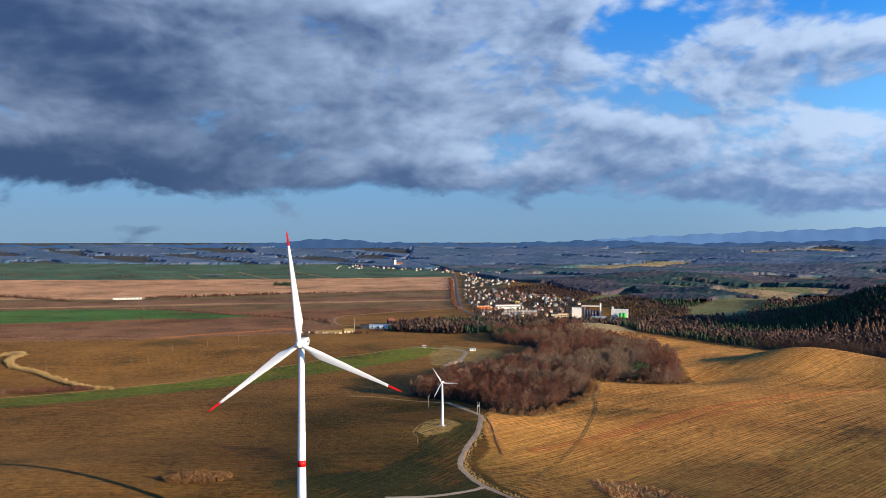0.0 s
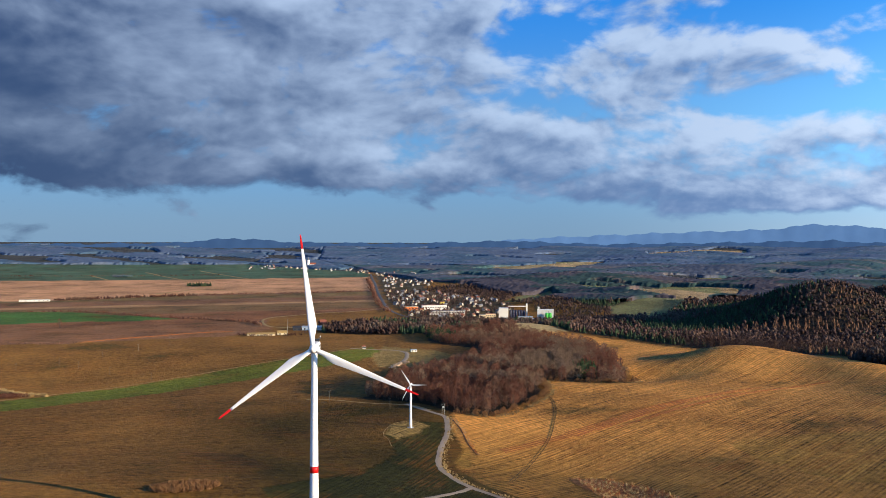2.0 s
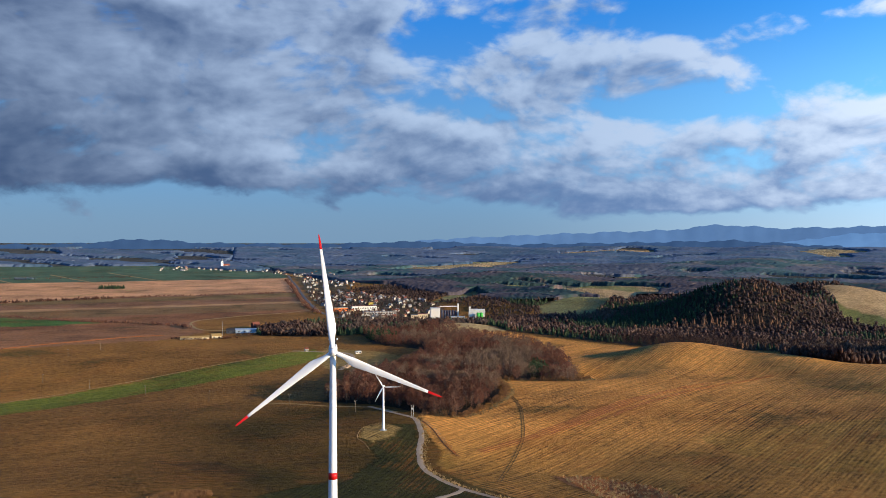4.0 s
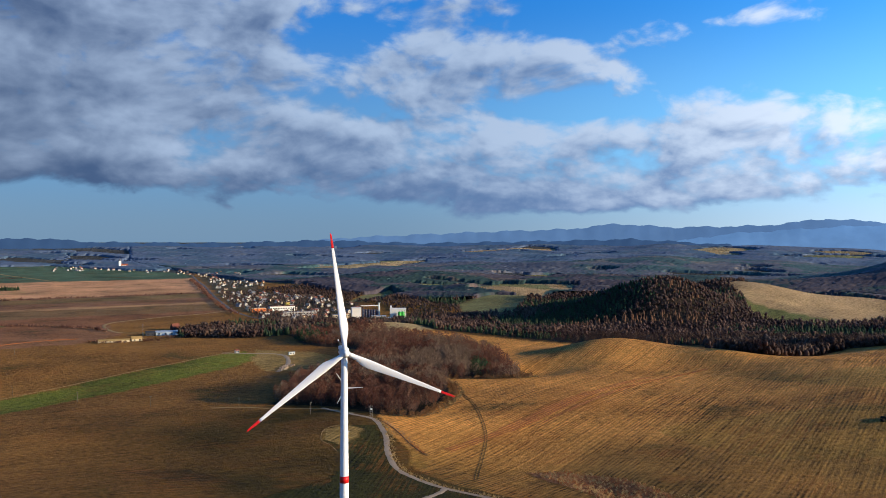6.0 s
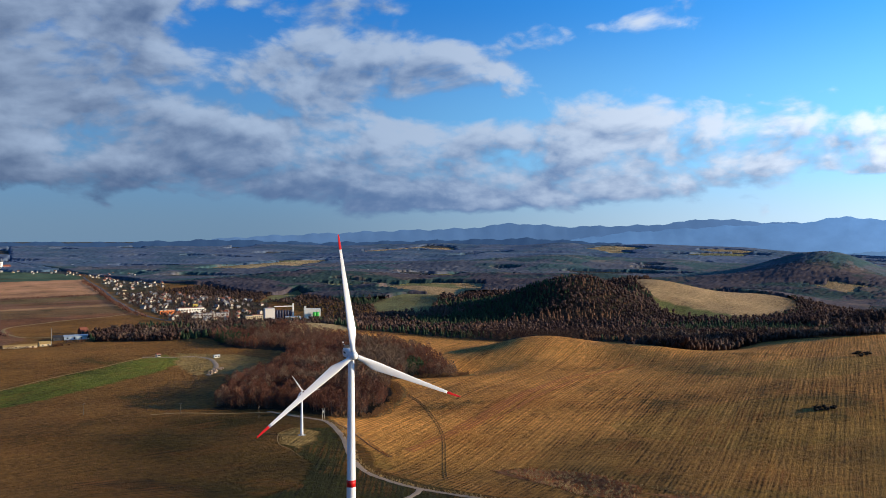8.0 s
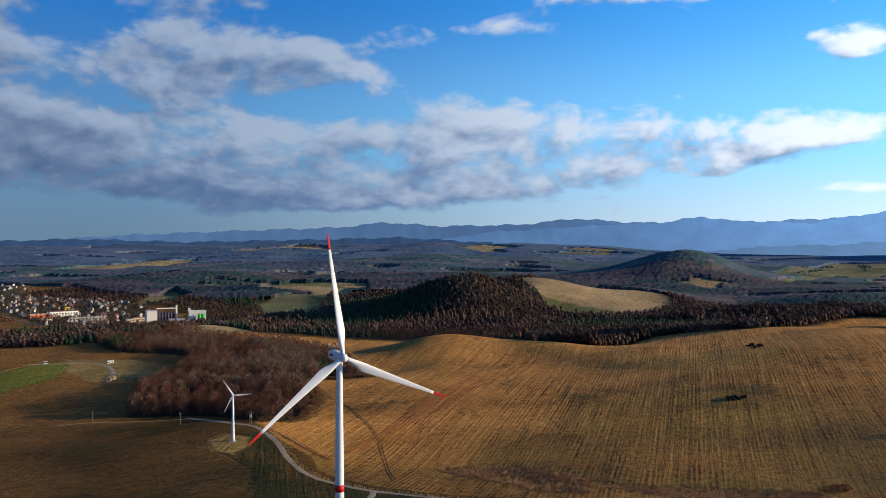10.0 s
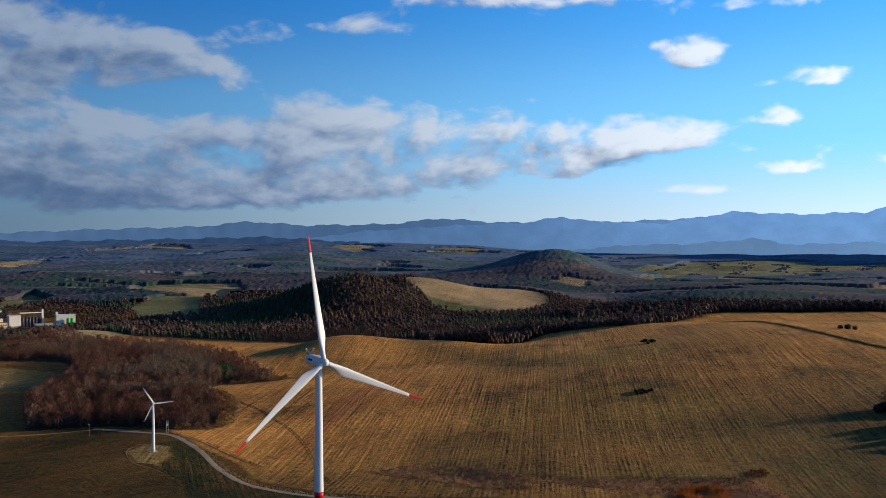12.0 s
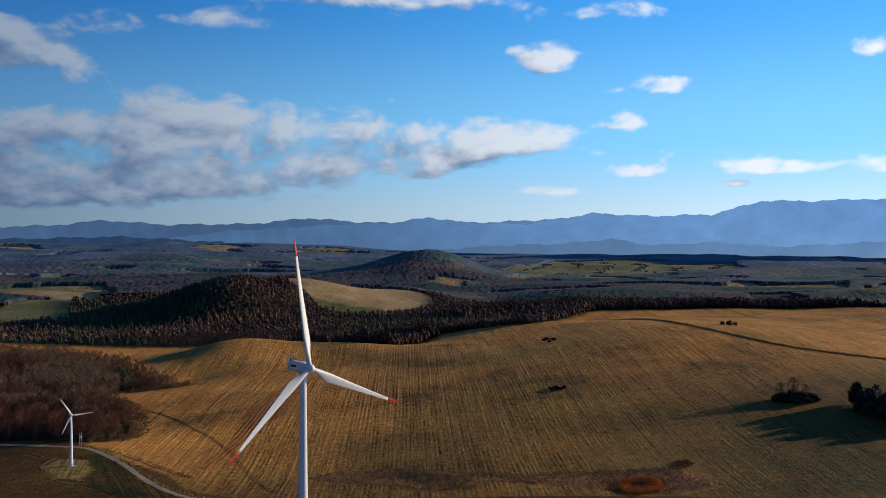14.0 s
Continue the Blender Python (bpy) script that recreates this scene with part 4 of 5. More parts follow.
def plant_woods():
    xs, ys = spots(rng, WOOD, 5.9)
    dense = (wave(xs, ys, 26, 3.0) < 0.72) & inside(WOOD, xs + 7 * wave(xs, ys, 13, 2.0), ys + 7 * wave(xs, ys, 11, 6.0))
    xs, ys = xs[dense], ys[dense]
    fir = (wave(xs, ys, 60, 5.0) > 0.75) & (ys > 560) | inside([(238, 468), (258, 466), (266, 500), (244, 508)], xs, ys)
    birch = ~fir & inside([(188, 462), (236, 446), (262, 520), (285, 600), (262, 640), (215, 580), (182, 520)], xs + 9 * wave(xs, ys, 20, 1.0), ys)
    birch |= ~fir & (wave(xs, ys, 34, 11.0) + rng.normal(0, 0.2, len(xs)) > 0.55) & (ys > 380)
    single = ~fir & ~birch & (ys < 460) & (np.arange(len(xs)) % 2 == 0)
    chosen = np.where(single)[0][:300]
    single[:] = False
    single[chosen] = True
    for x, y in zip(xs[single], ys[single]):
        tree(float(x), float(y), float(rng.uniform(0.5, 0.95)), "bare winter broadleaf tree at the edge of the wood", "trees of the wood")
    rest = ~fir & ~single & ~birch
    grove("birch_stand", BROAD, birch_twigs, xs[birch], ys[birch], 0.6, 1.1, "pale grey stand of bare birches in the wood")
    grove("bare_wood", BROAD, bare_twigs, xs[rest], ys[rest], 0.45, 0.98, "bare brown winter wood of broadleaf trees")
    grove("wood_trunks", THIN_TRUNKS, bark, xs[rest], ys[rest], 0.6, 0.9, "grey-brown trunks of the bare wood")
    grove("fir_clump", FIR, needles, xs[fir], ys[fir], 0.6, 0.95, "dark green firs among bare trees")
    xs, ys = spots(rng, BELT, 6.5)
    fir = (wave(xs, ys, 45, 9.0) > 0.4)
    grove("tree_belt", BROAD_LOW, copse_twigs, xs[~fir], ys[~fir], 0.5, 0.9, "belt of bare trees below the village")
    grove("fir_belt", FIR_LOW, needles, xs[fir], ys[fir], 0.45, 0.8, "dark firs in the tree belt")
    xs, ys = spots(rng, COPSE, 5.6)
    gold = (wave(xs, ys, 30, 4.0) > 0.45) & (ys > 450)
    grove("copse", ROUND, copse_twigs, xs[~gold], ys[~gold], 0.75, 1.15, "dense dark bare copse in the hollow behind the field crest")
    grove("copse_larches", FIR_LOW, larch_twigs, xs[gold], ys[gold], 0.8, 1.1, "golden brown larches in the copse")
    xs, ys = spots(rng, COPSE_EAST, 6.0)
    grove("copse", ROUND, copse_twigs, xs, ys, 0.5, 0.9, "dark bare copse running out along the field")
    xs, ys = spots(rng, FOREST, 7.6, CLEARINGS)
    rho = np.hypot(xs - CX, ys - CY)
    az = np.degrees(np.arctan2(xs - CX, ys - CY))
    near = (rho < 1750) & (az < 97)
    xs1, ys1 = xs[near], ys[near]
    hill = np.exp(-((xs1 - 715) / 130) ** 2 - ((ys1 - 890) / 90) ** 2)
    band = np.exp(-((xs1 - 660) / 150) ** 2 - ((ys1 - 790 + 0.45 * (xs1 - 660)) / 24) ** 2)
    k = wave(xs1, ys1, 120, 2.0) + rng.normal(0, 0.22, len(xs1)) + 0.8 * hill - band
    j = wave(xs1, ys1, 80, 12.0) + rng.normal(0, 0.2, len(xs1)) + 1.1 * band
    fir, larch = k > 0.3, (k <= 0.3) & (j > 0.72)
    front = (rho[near] < 1190) & ~fir & ~larch
    tall = front & (xs1 > 820)
    front = front & ~tall
    grove("forest_front", BROAD, forest_twigs, xs1[front], ys1[front], 0.5, 0.85, "front rank of the bare dark forest")
    tall = tall | ~fir & ~larch & (xs1 > 900) & (ys1 < 620)
    grove("tall_forest_front", ROUND, forest_twigs, xs1[tall], ys1[tall], 0.95, 1.35, "tall dark bare trees behind the field crest")
    bare = ~fir & ~larch & ~front & ~tall
    grove("forest", BROAD_LOW, forest_twigs, xs1[bare], ys1[bare], 0.45, 0.85, "wide bare brown winter forest")
    grove("larches", FIR_LOW, larch_twigs, xs1[larch], ys1[larch], 0.4, 0.65, "rusty orange larches in the forest")
    grove("firs", FIR_LOW, needles, xs1[fir], ys1[fir], 0.4, 0.7, "dark green firs in the forest")


def canopy(name, az_low, az_high, rho_low, rho_high, wooded, label, material):
    """The uneven roof of crowns of a wide wood far off."""
    az = np.radians(np.arange(az_low, az_high, 0.11))
    rho = [rho_low]
    while rho[-1] < rho_high:
        rho.append(rho[-1] + 7 + rho[-1] * 0.002)
    r, a = np.meshgrid(np.array(rho), az, indexing="ij")
    r = r + rng.uniform(-4, 4, r.shape)
    a = a + rng.uniform(-0.0007, 0.0007, a.shape)
    x, y = CX + r * np.sin(a), CY + r * np.cos(a)
    grown = wooded(x, y)
    tall = 7.0 + 4.0 * wave(x, y, 150, 2.0) + 0.7 * wave(x, y, 48, 5.0) + rng.uniform(-0.8, 0.8, x.shape) * (1 + 0.8 * (rng.random(x.shape) < 0.15))
    z = height(x, y) + np.where(grown, np.maximum(tall, 0.6), -6.0)
    n_az = len(az)
    i, j = np.meshgrid(np.arange(len(rho) - 1), np.arange(n_az - 1), indexing="ij")
    p = (i * n_az + j).ravel()
    live = (grown[:-1, :-1] | grown[1:, :-1] | grown[:-1, 1:] | grown[1:, 1:]).ravel()
    p = p[live]
    tris = np.concatenate([np.stack([p, p + n_az, p + n_az + 1], 1), np.stack([p, p + n_az + 1, p + 1], 1)])
    keep, back = np.unique(tris, return_inverse=True)
    verts = np.stack([x, y, z], -1).reshape(-1, 3)[keep]
    me = triangles(name, verts, back.reshape(-1, 3), material)
    me.shade_smooth()
    tagged(new(name, me), label, "woodland", kind="stuff")


def far_growth(x, y):
    g = inside(FOREST, x, y) & ~inside(VALE, x, y) & (wave(x, y, 150, 6.0) + 0.6 * wave(x, y, 60, 1.5) > -0.72)
    for glade in CLEARINGS:
        g &= ~inside(glade, x, y)
    return g


def plain_growth(x, y):
    return ~inside(FAR_GREEN, x, y) & ~inside(FOREST, x, y) & (y > 2900 + 0.05 * x) & (wave(x, y, 170, 6.0) + 0.4 * wave(x, y, 60, 2.0) > -0.1)


plant_woods()
# woods ring by ring, with more haze in the material colour farther out
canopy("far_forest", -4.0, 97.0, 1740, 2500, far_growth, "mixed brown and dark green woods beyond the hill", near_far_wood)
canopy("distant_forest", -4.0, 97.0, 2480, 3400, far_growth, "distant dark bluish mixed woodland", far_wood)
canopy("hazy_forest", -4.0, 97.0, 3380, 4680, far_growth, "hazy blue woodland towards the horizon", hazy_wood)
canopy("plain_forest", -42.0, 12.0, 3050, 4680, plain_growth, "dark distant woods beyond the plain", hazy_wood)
xs, ys = spots(rng, VALE, 19.0)
lined = np.abs(np.sin(xs * 0.011 - ys * 0.021 + 1.5 * wave(xs, ys, 300, 2.0))) < 0.36
lined &= wave(xs, ys, 70, 9.0) > -0.2
grove("vale_trees", CANOPY, far_wood, xs[lined], ys[lined], 0.45, 1.0, "rows of bare trees between the meadows of the vale", "trees")


# ---- roads, tracks and banks, draped on the land ----
def smooth_line(points, step):
    """Catmull-Rom line through plan points, a place every step metres."""
    pts = [np.array(p, float) for p in points]
    pts = [2 * pts[0] - pts[1]] + pts + [2 * pts[-1] - pts[-2]]
    line = []
    for a, b, c, d in zip(pts, pts[1:], pts[2:], pts[3:]):
        m = max(2, int(np.linalg.norm(c - b) / step))
        for i in range(m):
            t = i / m
            line.append(0.5 * (2 * b + (c - a) * t + (2 * a - 5 * b + 4 * c - d) * t * t + (3 * b - a - 3 * c + d) * t ** 3))
    line.append(pts[-2])
    return np.array(line)


def ribbon(name, points, width, material, label, category, lift=0.12, crown=0.0, ragged=0.15, step=2.0, offset=0.0, kind="structure"):
    line = smooth_line(points, step)
    tangent = np.gradient(line, axis=0)
    tangent /= np.linalg.norm(tangent, axis=1)[:, None]
    side = np.stack([tangent[:, 1], -tangent[:, 0]], 1)
    verts, faces = [], []
    shape = [(-0.5, 0), (-0.28, 0.8), (0, 1.0), (0.28, 0.8), (0.5, 0)]
    for i, (p, s) in enumerate(zip(line, side)):
        w = width * (1 + ragged * math.sin(i * 0.9) * math.sin(i * 0.37 + 1) + ragged * float(rng.uniform(-0.5, 0.5)))
        for f, up in shape:
            q = p + s * (f * w + offset)
            edge = lift * 0.4 - 0.05 if up == 0 else lift
            verts.append((q[0], q[1], ground_at(q[0], q[1]) + edge + crown * up))
    for i in range(len(line) - 1):
        for j in range(4):
            a = i * 5 + j
            faces.append((a, a + 1, a + 6, a + 5))
    return tagged(new(name, mesh_of(name, verts, faces, material, True)), label, category, kind=kind)


def tufts(name, templates, material, points, spread, count, low, high, label, category="grass"):
    """Grass, reeds or scrub along a line."""
    line = smooth_line(points, 1.0)
    k = rng.integers(0, len(line), count)
    xs, ys = line[k, 0] + rng.normal(0, spread, count), line[k, 1] + rng.normal(0, spread, count)
    grove(name, templates, material, xs, ys, low, high, label, category)


ROAD = [(62, 345), (78, 305), (87, 282), (86, 257), (83, 233), (75, 200), (70, 163), (74, 138), (82, 113), (96, 88), (118, 55), (140, 20)]
ribbon("track_gravel", ROAD, 3.9, gravel, "pale winding gravel farm track", "track", 0.14)
ribbon("track_gravel_fork", [(83, 112), (76, 102), (66, 93), (52, 84), (30, 76)], 3.6, gravel, "pale gravel fork of the farm track", "track", 0.15)
ribbon("track_upper", [(20, 720), (49, 706), (73, 698), (85, 676), (84, 640), (78, 606), (66, 574), (60, 560)], 5.0, gravel, "gravel track past a meadow", "track", 0.25)
tufts("verge_grass", TUFT, dead_grass, [(x + 3, y) for x, y in ROAD[2:]], 1.4, 420, 0.5, 0.9, "dry yellow grass along the gravel track")
tufts("ditch_scrub", SHRUB, rust_scrub, [(92, 272), (95, 250), (96, 215), (98, 190)], 0.7, 90, 0.2, 0.42, "low brown scrub along the ditch", "shrub")
ribbon("ditch_edge", [(91, 275), (94, 247), (95, 212), (98, 190)], 1.3, soil, "rusty overgrown ditch edge beside the track", "ditch", 0.06, 0.05)
ribbon("field_headland", [(43, 205), (42, 220), (39, 236), (47, 262), (62, 272)], 0.45, dry_verge, "dry grass margin round the field island", "verge", 0.1)
ribbon("strip_margin", [(-335, 388), (-246, 509), (-120, 599), (-32, 667), (40, 734)], 1.6, dry_verge, "pale dry margin of the green field", "verge", 0.2)
ribbon("wood_margin", [(-20, 384), (3, 376), (30, 356), (65, 338), (80, 310)], 2.4, dry_verge, "pale dry margin below the wood", "verge", 0.12)
EDGE = [(99, 294), (124, 288), (158, 327), (186, 376), (200, 447), (238, 435), (266, 422), (284, 434), (300, 480)]
tufts("wood_edge_scrub", SHRUB, brown_scrub, EDGE, 2.2, 190, 0.6, 1.3, "rusty low scrub along the edge of the wood", "shrub")
tufts("wood_edge_grass", TUFT, dead_grass, [(x + 5, y - 3) for x, y in EDGE], 1.8, 700, 0.6, 1.2, "pale dry grass round the edge of the wood")
for shift in (-0.95, 0.95):
    ribbon("wheel_track", [(176, 372), (184, 352), (178, 310), (168, 272), (152, 222), (134, 184), (118, 152), (108, 130)], 0.26, dark_turf, "dark wheel track across the stubble", "track", 0.16, offset=shift)
for shift, begin, stop in ((-9.0, 2, 7), (-6.2, 0, 10), (-3.3, 0, 10), (-0.4, 0, 9), (1.4, 2, 6), (8.0, 3, 12), (10.4, 4, 12)):
    # several passes of heavy wheels side by side, each its own length
    line = [(117, 196), (144, 211), (172, 227), (200, 246), (229, 267), (260, 290), (292, 312), (324, 334), (352, 350), (380, 362), (412, 374), (444, 384)][begin:stop]
    ribbon("soil_rut", line, 0.85 + 0.25 * math.sin(shift * 3), red_soil, "rust-brown soil rut torn in the stubble by wheels", "rut", 0.3, offset=shift, ragged=0.7)
BANK = [(820, 260), (760, 190), (718, 147), (674, 73), (657, 17), (662, -35), (690, -100), (730, -170)]
ribbon("field_bank", BANK, 2.4, soil, "dark overgrown bank dividing the fields", "bank", 0.1, 0.8)
tufts("bank_grass", TUFT, dead_grass, BANK, 1.8, 900, 0.9, 1.6, "rusty dry grass along the bank")
ribbon("road", [(100, 2623), (98, 2200), (94, 1841), (94, 1500), (96, 1335), (103, 1244), (125, 1160), (170, 1090)], 6.5, asphalt, "grey asphalt road into the village", "road", 0.5, step=12)
ribbon("track_loop", [(96, 1335), (40, 1275), (-17, 1241), (-95, 1171), (-121, 1128), (-119, 1060), (-100, 990), (-60, 970)], 5.0, dry_verge, "pale dirt track looping round a field", "track", 0.4, step=6)
ribbon("earth_bank", [(-329, 812), (-283, 848), (-194, 912), (-150, 930)], 3.0, red_soil, "rust-red bank of fresh earth", "bank", 0.3, 0.5, step=4)
for line in ([(-800, 2540), (-740, 2430), (-683, 2319)], [(-665, 2713), (-560, 2510), (-464, 2325)], [(-502, 2814), (-390, 2600), (-274, 2380)], [(-440, 1791), (-391, 1892), (-330, 2000)]):
    ribbon("field_path", line, 9.0, dry_verge, "pale dry path between distant fields", "track", 0.7, step=20)
WEST_DITCH = [(-470, 640), (-441, 665), (-432, 620), (-409, 583), (-379, 565), (-320, 513), (-284, 482), (-262, 476)]
ribbon("west_ditch_margin", WEST_DITCH, 4.0, dry_verge, "reedy pale margin of the crooked ditch", "verge", 0.25, step=4)
tufts("ditch_reeds", REED, dead_grass, WEST_DITCH, 2.2, 700, 0.9, 1.5, "pale reeds along the crooked ditch", "reeds")
tufts("ditch_thicket", SHRUB, bare_twigs, [(-345, 425), (-323, 446), (-300, 468), (-285, 476)], 3.0, 90, 0.8, 1.5, "dark thicket at the corner of the field", "shrub")

# reeds and scrub in the damp hollow
xs, ys = spots(rng, PIT, 2.6)
grove("pit_scrub", REED, rust_scrub, xs, ys, 0.25, 0.6, "brown scrub in the damp hollow", "scrub")
xs, ys = spots(rng, PIT, 3.6)
grove("pit_grass", TUFT, dead_grass, xs, ys, 0.7, 1.5, "bleached grass tufts in the damp hollow", "grass")
xs, ys = spots(rng, MARSH, 4.0)
grove("marsh_grass", TUFT, dead_grass, xs, ys, 0.7, 1.5, "bleached grass tufts of the marsh", "grass")
xs, ys = spots(rng, MARSH, 2.8)
ring = np.abs(np.hypot((xs - 226) / 1.3, ys + 36) - 9) < 4.5
grove("marsh_scrub", REED, rust_scrub, xs[~ring], ys[~ring], 0.25, 0.6, "brown flattened scrub of the marsh", "scrub")
a = rng.uniform(0, 2 * math.pi, 1500)
r = 9 + rng.normal(0, 1.9, 1500)
grove("reed_ring", REED, dry_reed, 226 + 1.3 * r * np.cos(a), -36 + r * np.sin(a), 0.45, 0.8, "ring of rusty orange reeds", "reeds")
a, r = rng.uniform(0, 2 * math.pi, 500), rng.uniform(0, 1, 500) ** 0.5
grove("reed_patch", REED, brown_scrub, -66 + 15 * r * np.cos(a), 79 + 9 * r * np.sin(a) + 0.5 * 15 * r * np.cos(a), 0.7, 1.2, "patch of dry reeds in the field", "reeds")
grove("reed_tuft", TUFT, rust_scrub, 278 + 9 * r[:160] * np.cos(a[:160]), -42 + 6 * r[:160] * np.sin(a[:160]), 0.5, 0.9, "small patch of dry reeds", "reeds")
tufts("pit_edge_grass", TUFT, dead_grass, [(192, 54), (205, 26), (228, 5), (246, -16), (266, -44)], 2.2, 500, 0.4, 0.8, "bleached grass at the edge of the hollow")

# single trees and shrubs in the fields
for x, y, size in ((456, -52, 0.85), (461, -60, 1.0), (452, -63, 0.7), (466, -68, 0.75), (447, -55, 0.6)):
    tree(x, y, size, "bare tree in a small clump amid the stubble", "clump in the field")
for x, y, size in ((452, -66, 2.4), (447, -60, 2.1), (458, -72, 2.3), (443, -52, 1.8), (463, -76, 1.8), (455, -60, 2.4), (460, -66, 2.2), (450, -54, 2.0)):
    shrub(x, y, size, "dark dense shrub under the clump")
for i in range(36):
    tree(446 + 5 * (i % 6) + float(rng.uniform(-3, 3)), -118 - 7 * (i // 6) + 3 * (i % 6) + float(rng.uniform(-3, 3)), float(rng.uniform(0.8, 1.15)), "tall bare tree in a dense thicket by the field", "thicket by the field", crown=True)
for x, y, size in ((564, 208, 1.6), (570, 204, 1.2), (737, 75, 1.7), (742, 70, 1.3), (734, 82, 1.2)):
    shrub(x, y, size)
for i in range(14):
    shrub(396 + float(rng.normal(0, 4)), 106 + float(rng.normal(0, 3)), float(rng.uniform(0.4, 0.75)), "low dark scrub in the stubble")
tree(-415, 1003, 0.8, "lone bare tree in the ploughed field")


# ---- power line poles ----
def utility_pole(x, y, high=9.0):
    ob = new("utility_pole")
    part("post", lathe([(0.16, -0.5), (0.15, 2), (0.1, high)], 10), timber if high > 8.5 else concrete, ob)
    bm = bmesh.new()
    box(bm, 0, 0, high - 0.5, 2.0, 0.12, 0.14)
    part("crossarm", bm, dark_metal, ob)
    for dx in (-0.85, 0, 0.85):
        bm = lathe([(0.07, high - 0.4), (0.09, high - 0.25), (0.05, high - 0.05)], 8)
        bmesh.ops.translate(bm, verts=bm.verts, vec=(dx, 0, 0))
        part("insulator", bm, plaster, ob)
    ob.matrix_world = pose(x, y, ground_at(x, y), 0, 0, 35)
    return tagged(ob, "wooden power line pole with a crossarm in the field", "utility pole", "power line")


first = utility_pole(-371, 577)
for x, y in ((-338, 613), (-303, 643), (-278, 629), (-237, 598), (-186, 560), (-126, 493), (-66, 417), (0, 369), (48, 320), (-271, 696), (-238, 732), (-210, 780)):
    copy_thing(first, pose(x, y, ground_at(x, y), 0, 0, 35))


def transformer_pole():
    ob = new("transformer_pole")
    for x in (-0.9, 0.9):
        bm = lathe([(0.17, -0.4), (0.12, 9.5)], 10)
        bmesh.ops.translate(bm, verts=bm.verts, vec=(x, 0, 0))
        part("post", bm, concrete, ob)
    for z in (6.0, 9.0):
        bm = bmesh.new()
        box(bm, 0, 0, z, 2.4, 0.16, 0.2)
        part("crossarm", bm, dark_metal, ob)
    bm = bmesh.new()
    box(bm, 0, 0.1, 6.8, 1.2, 0.9, 1.3)
    bmesh.ops.bevel(bm, geom=bm.edges[:], offset=0.08, segments=2, affect="EDGES")
    part("transformer", bm, grey_metal, ob, "grey transformer box between the posts")
    ob.matrix_world = pose(86, 284, ground_at(86, 284), 0, 0, 20)
    tagged(ob, "double concrete pole carrying a transformer beside the track", "utility pole")


transformer_pole()


# ---- buildings ----
def gable(w, d, h, peak):
    """Walls of a house with gable ends along X."""
    bm = bmesh.new()
    x, y = w / 2, d / 2
    v = [bm.verts.new(p) for p in ((-x, -y, -1), (x, -y, -1), (x, y, -1), (-x, y, -1), (-x, -y, h), (x, -y, h), (x, y, h), (-x, y, h), (-x, 0, peak), (x, 0, peak))]
    for f in ((0, 1, 5, 4), (2, 3, 7, 6), (1, 2, 6, 9, 5), (3, 0, 4, 8, 7), (3, 2, 1, 0), (4, 5, 9, 8), (6, 7, 8, 9)):
        bm.faces.new([v[i] for i in f])
    bmesh.ops.recalc_face_normals(bm, faces=bm.faces)
    return bm


def roof_slabs(w, d, h, peak, over=0.5, thick=0.22):
    bm = bmesh.new()
    x = w / 2 + over
    slope = (peak - h) / (d / 2)
    for s in (-1, 1):
        y = s * (d / 2 + over)
        low = h - slope * over
        a = [(-x, y, low + 0.05), (x, y, low + 0.05), (x, 0, peak + 0.05), (-x, 0, peak + 0.05)]
        lower, upper = [bm.verts.new(p) for p in a], [bm.verts.new((p[0], p[1], p[2] + thick)) for p in a]
        bm.faces.new(lower), bm.faces.new(upper)
        for i in range(4):
            bm.faces.new((lower[i], lower[(i + 1) % 4], upper[(i + 1) % 4], upper[i]))
    bmesh.ops.recalc_face_normals(bm, faces=bm.faces)
    return bm


def house(w, d, h, peak, wall, tile, label):
    ob = new("house")
    part("wall", gable(w, d, h, peak), wall, ob)
    part("roof", roof_slabs(w, d, h, peak), tile, ob)
    bm = bmesh.new()
    box(bm, w * 0.22, d * 0.12, peak + 0.1, 0.8, 0.8, 2.0)
    part("chimney", bm, grey_wall, ob)
    for s in (-1, 1):
        for x in (-w * 0.28, w * 0.08, w * 0.34):
            bm = bmesh.new()
            box(bm, x, s * (d / 2 + 0.01), h * 0.55, 1.3, 0.12, 1.5)
            part("window", bm, dark_glass, ob)
        bm = bmesh.new()
        box(bm, s * (w / 2 + 0.01), 0, h * 0.6, 0.12, 1.3, 1.5)
        part("window", bm, dark_glass, ob)
    bm = bmesh.new()
    box(bm, -w * 0.1, -d / 2 - 0.02, 1.0, 1.0, 0.12, 2.1)
    part("door", bm, timber, ob)
    return tagged(ob, label, "house", "village houses")


KINDS = [
    house(11, 9, 5.2, 9.2, house_wall, red_tile, "white plastered village house with a red tiled roof"),
    house(12, 9, 5.0, 9.0, house_wall, brown_tile, "white village house with a brown tiled roof"),
    house(10, 8, 4.2, 8.0, cream_wall, red_tile, "cream village house with a red tiled roof"),
    house(14, 9, 5.6, 9.0, grey_wall, slate, "grey village house with a slate roof"),
    house(10, 9, 6.0, 9.6, house_wall, slate, "white village house with a grey roof"),
    house(16, 9, 4.0, 7.0, cream_wall, brown_tile, "long cream farmhouse with a brown roof"),
]
VILLAGE = [(125, 1170), (120, 1350), (108, 1500), (108, 1830), (215, 1830), (300, 1560), (345, 1400), (340, 1300), (270, 1250), (220, 1140)]
TOWN = [(-360, 2920), (-120, 2900), (60, 2700), (112, 2550), (115, 1900), (230, 1880), (290, 2250), (250, 2700), (60, 3020), (-330, 3160)]
used = set()


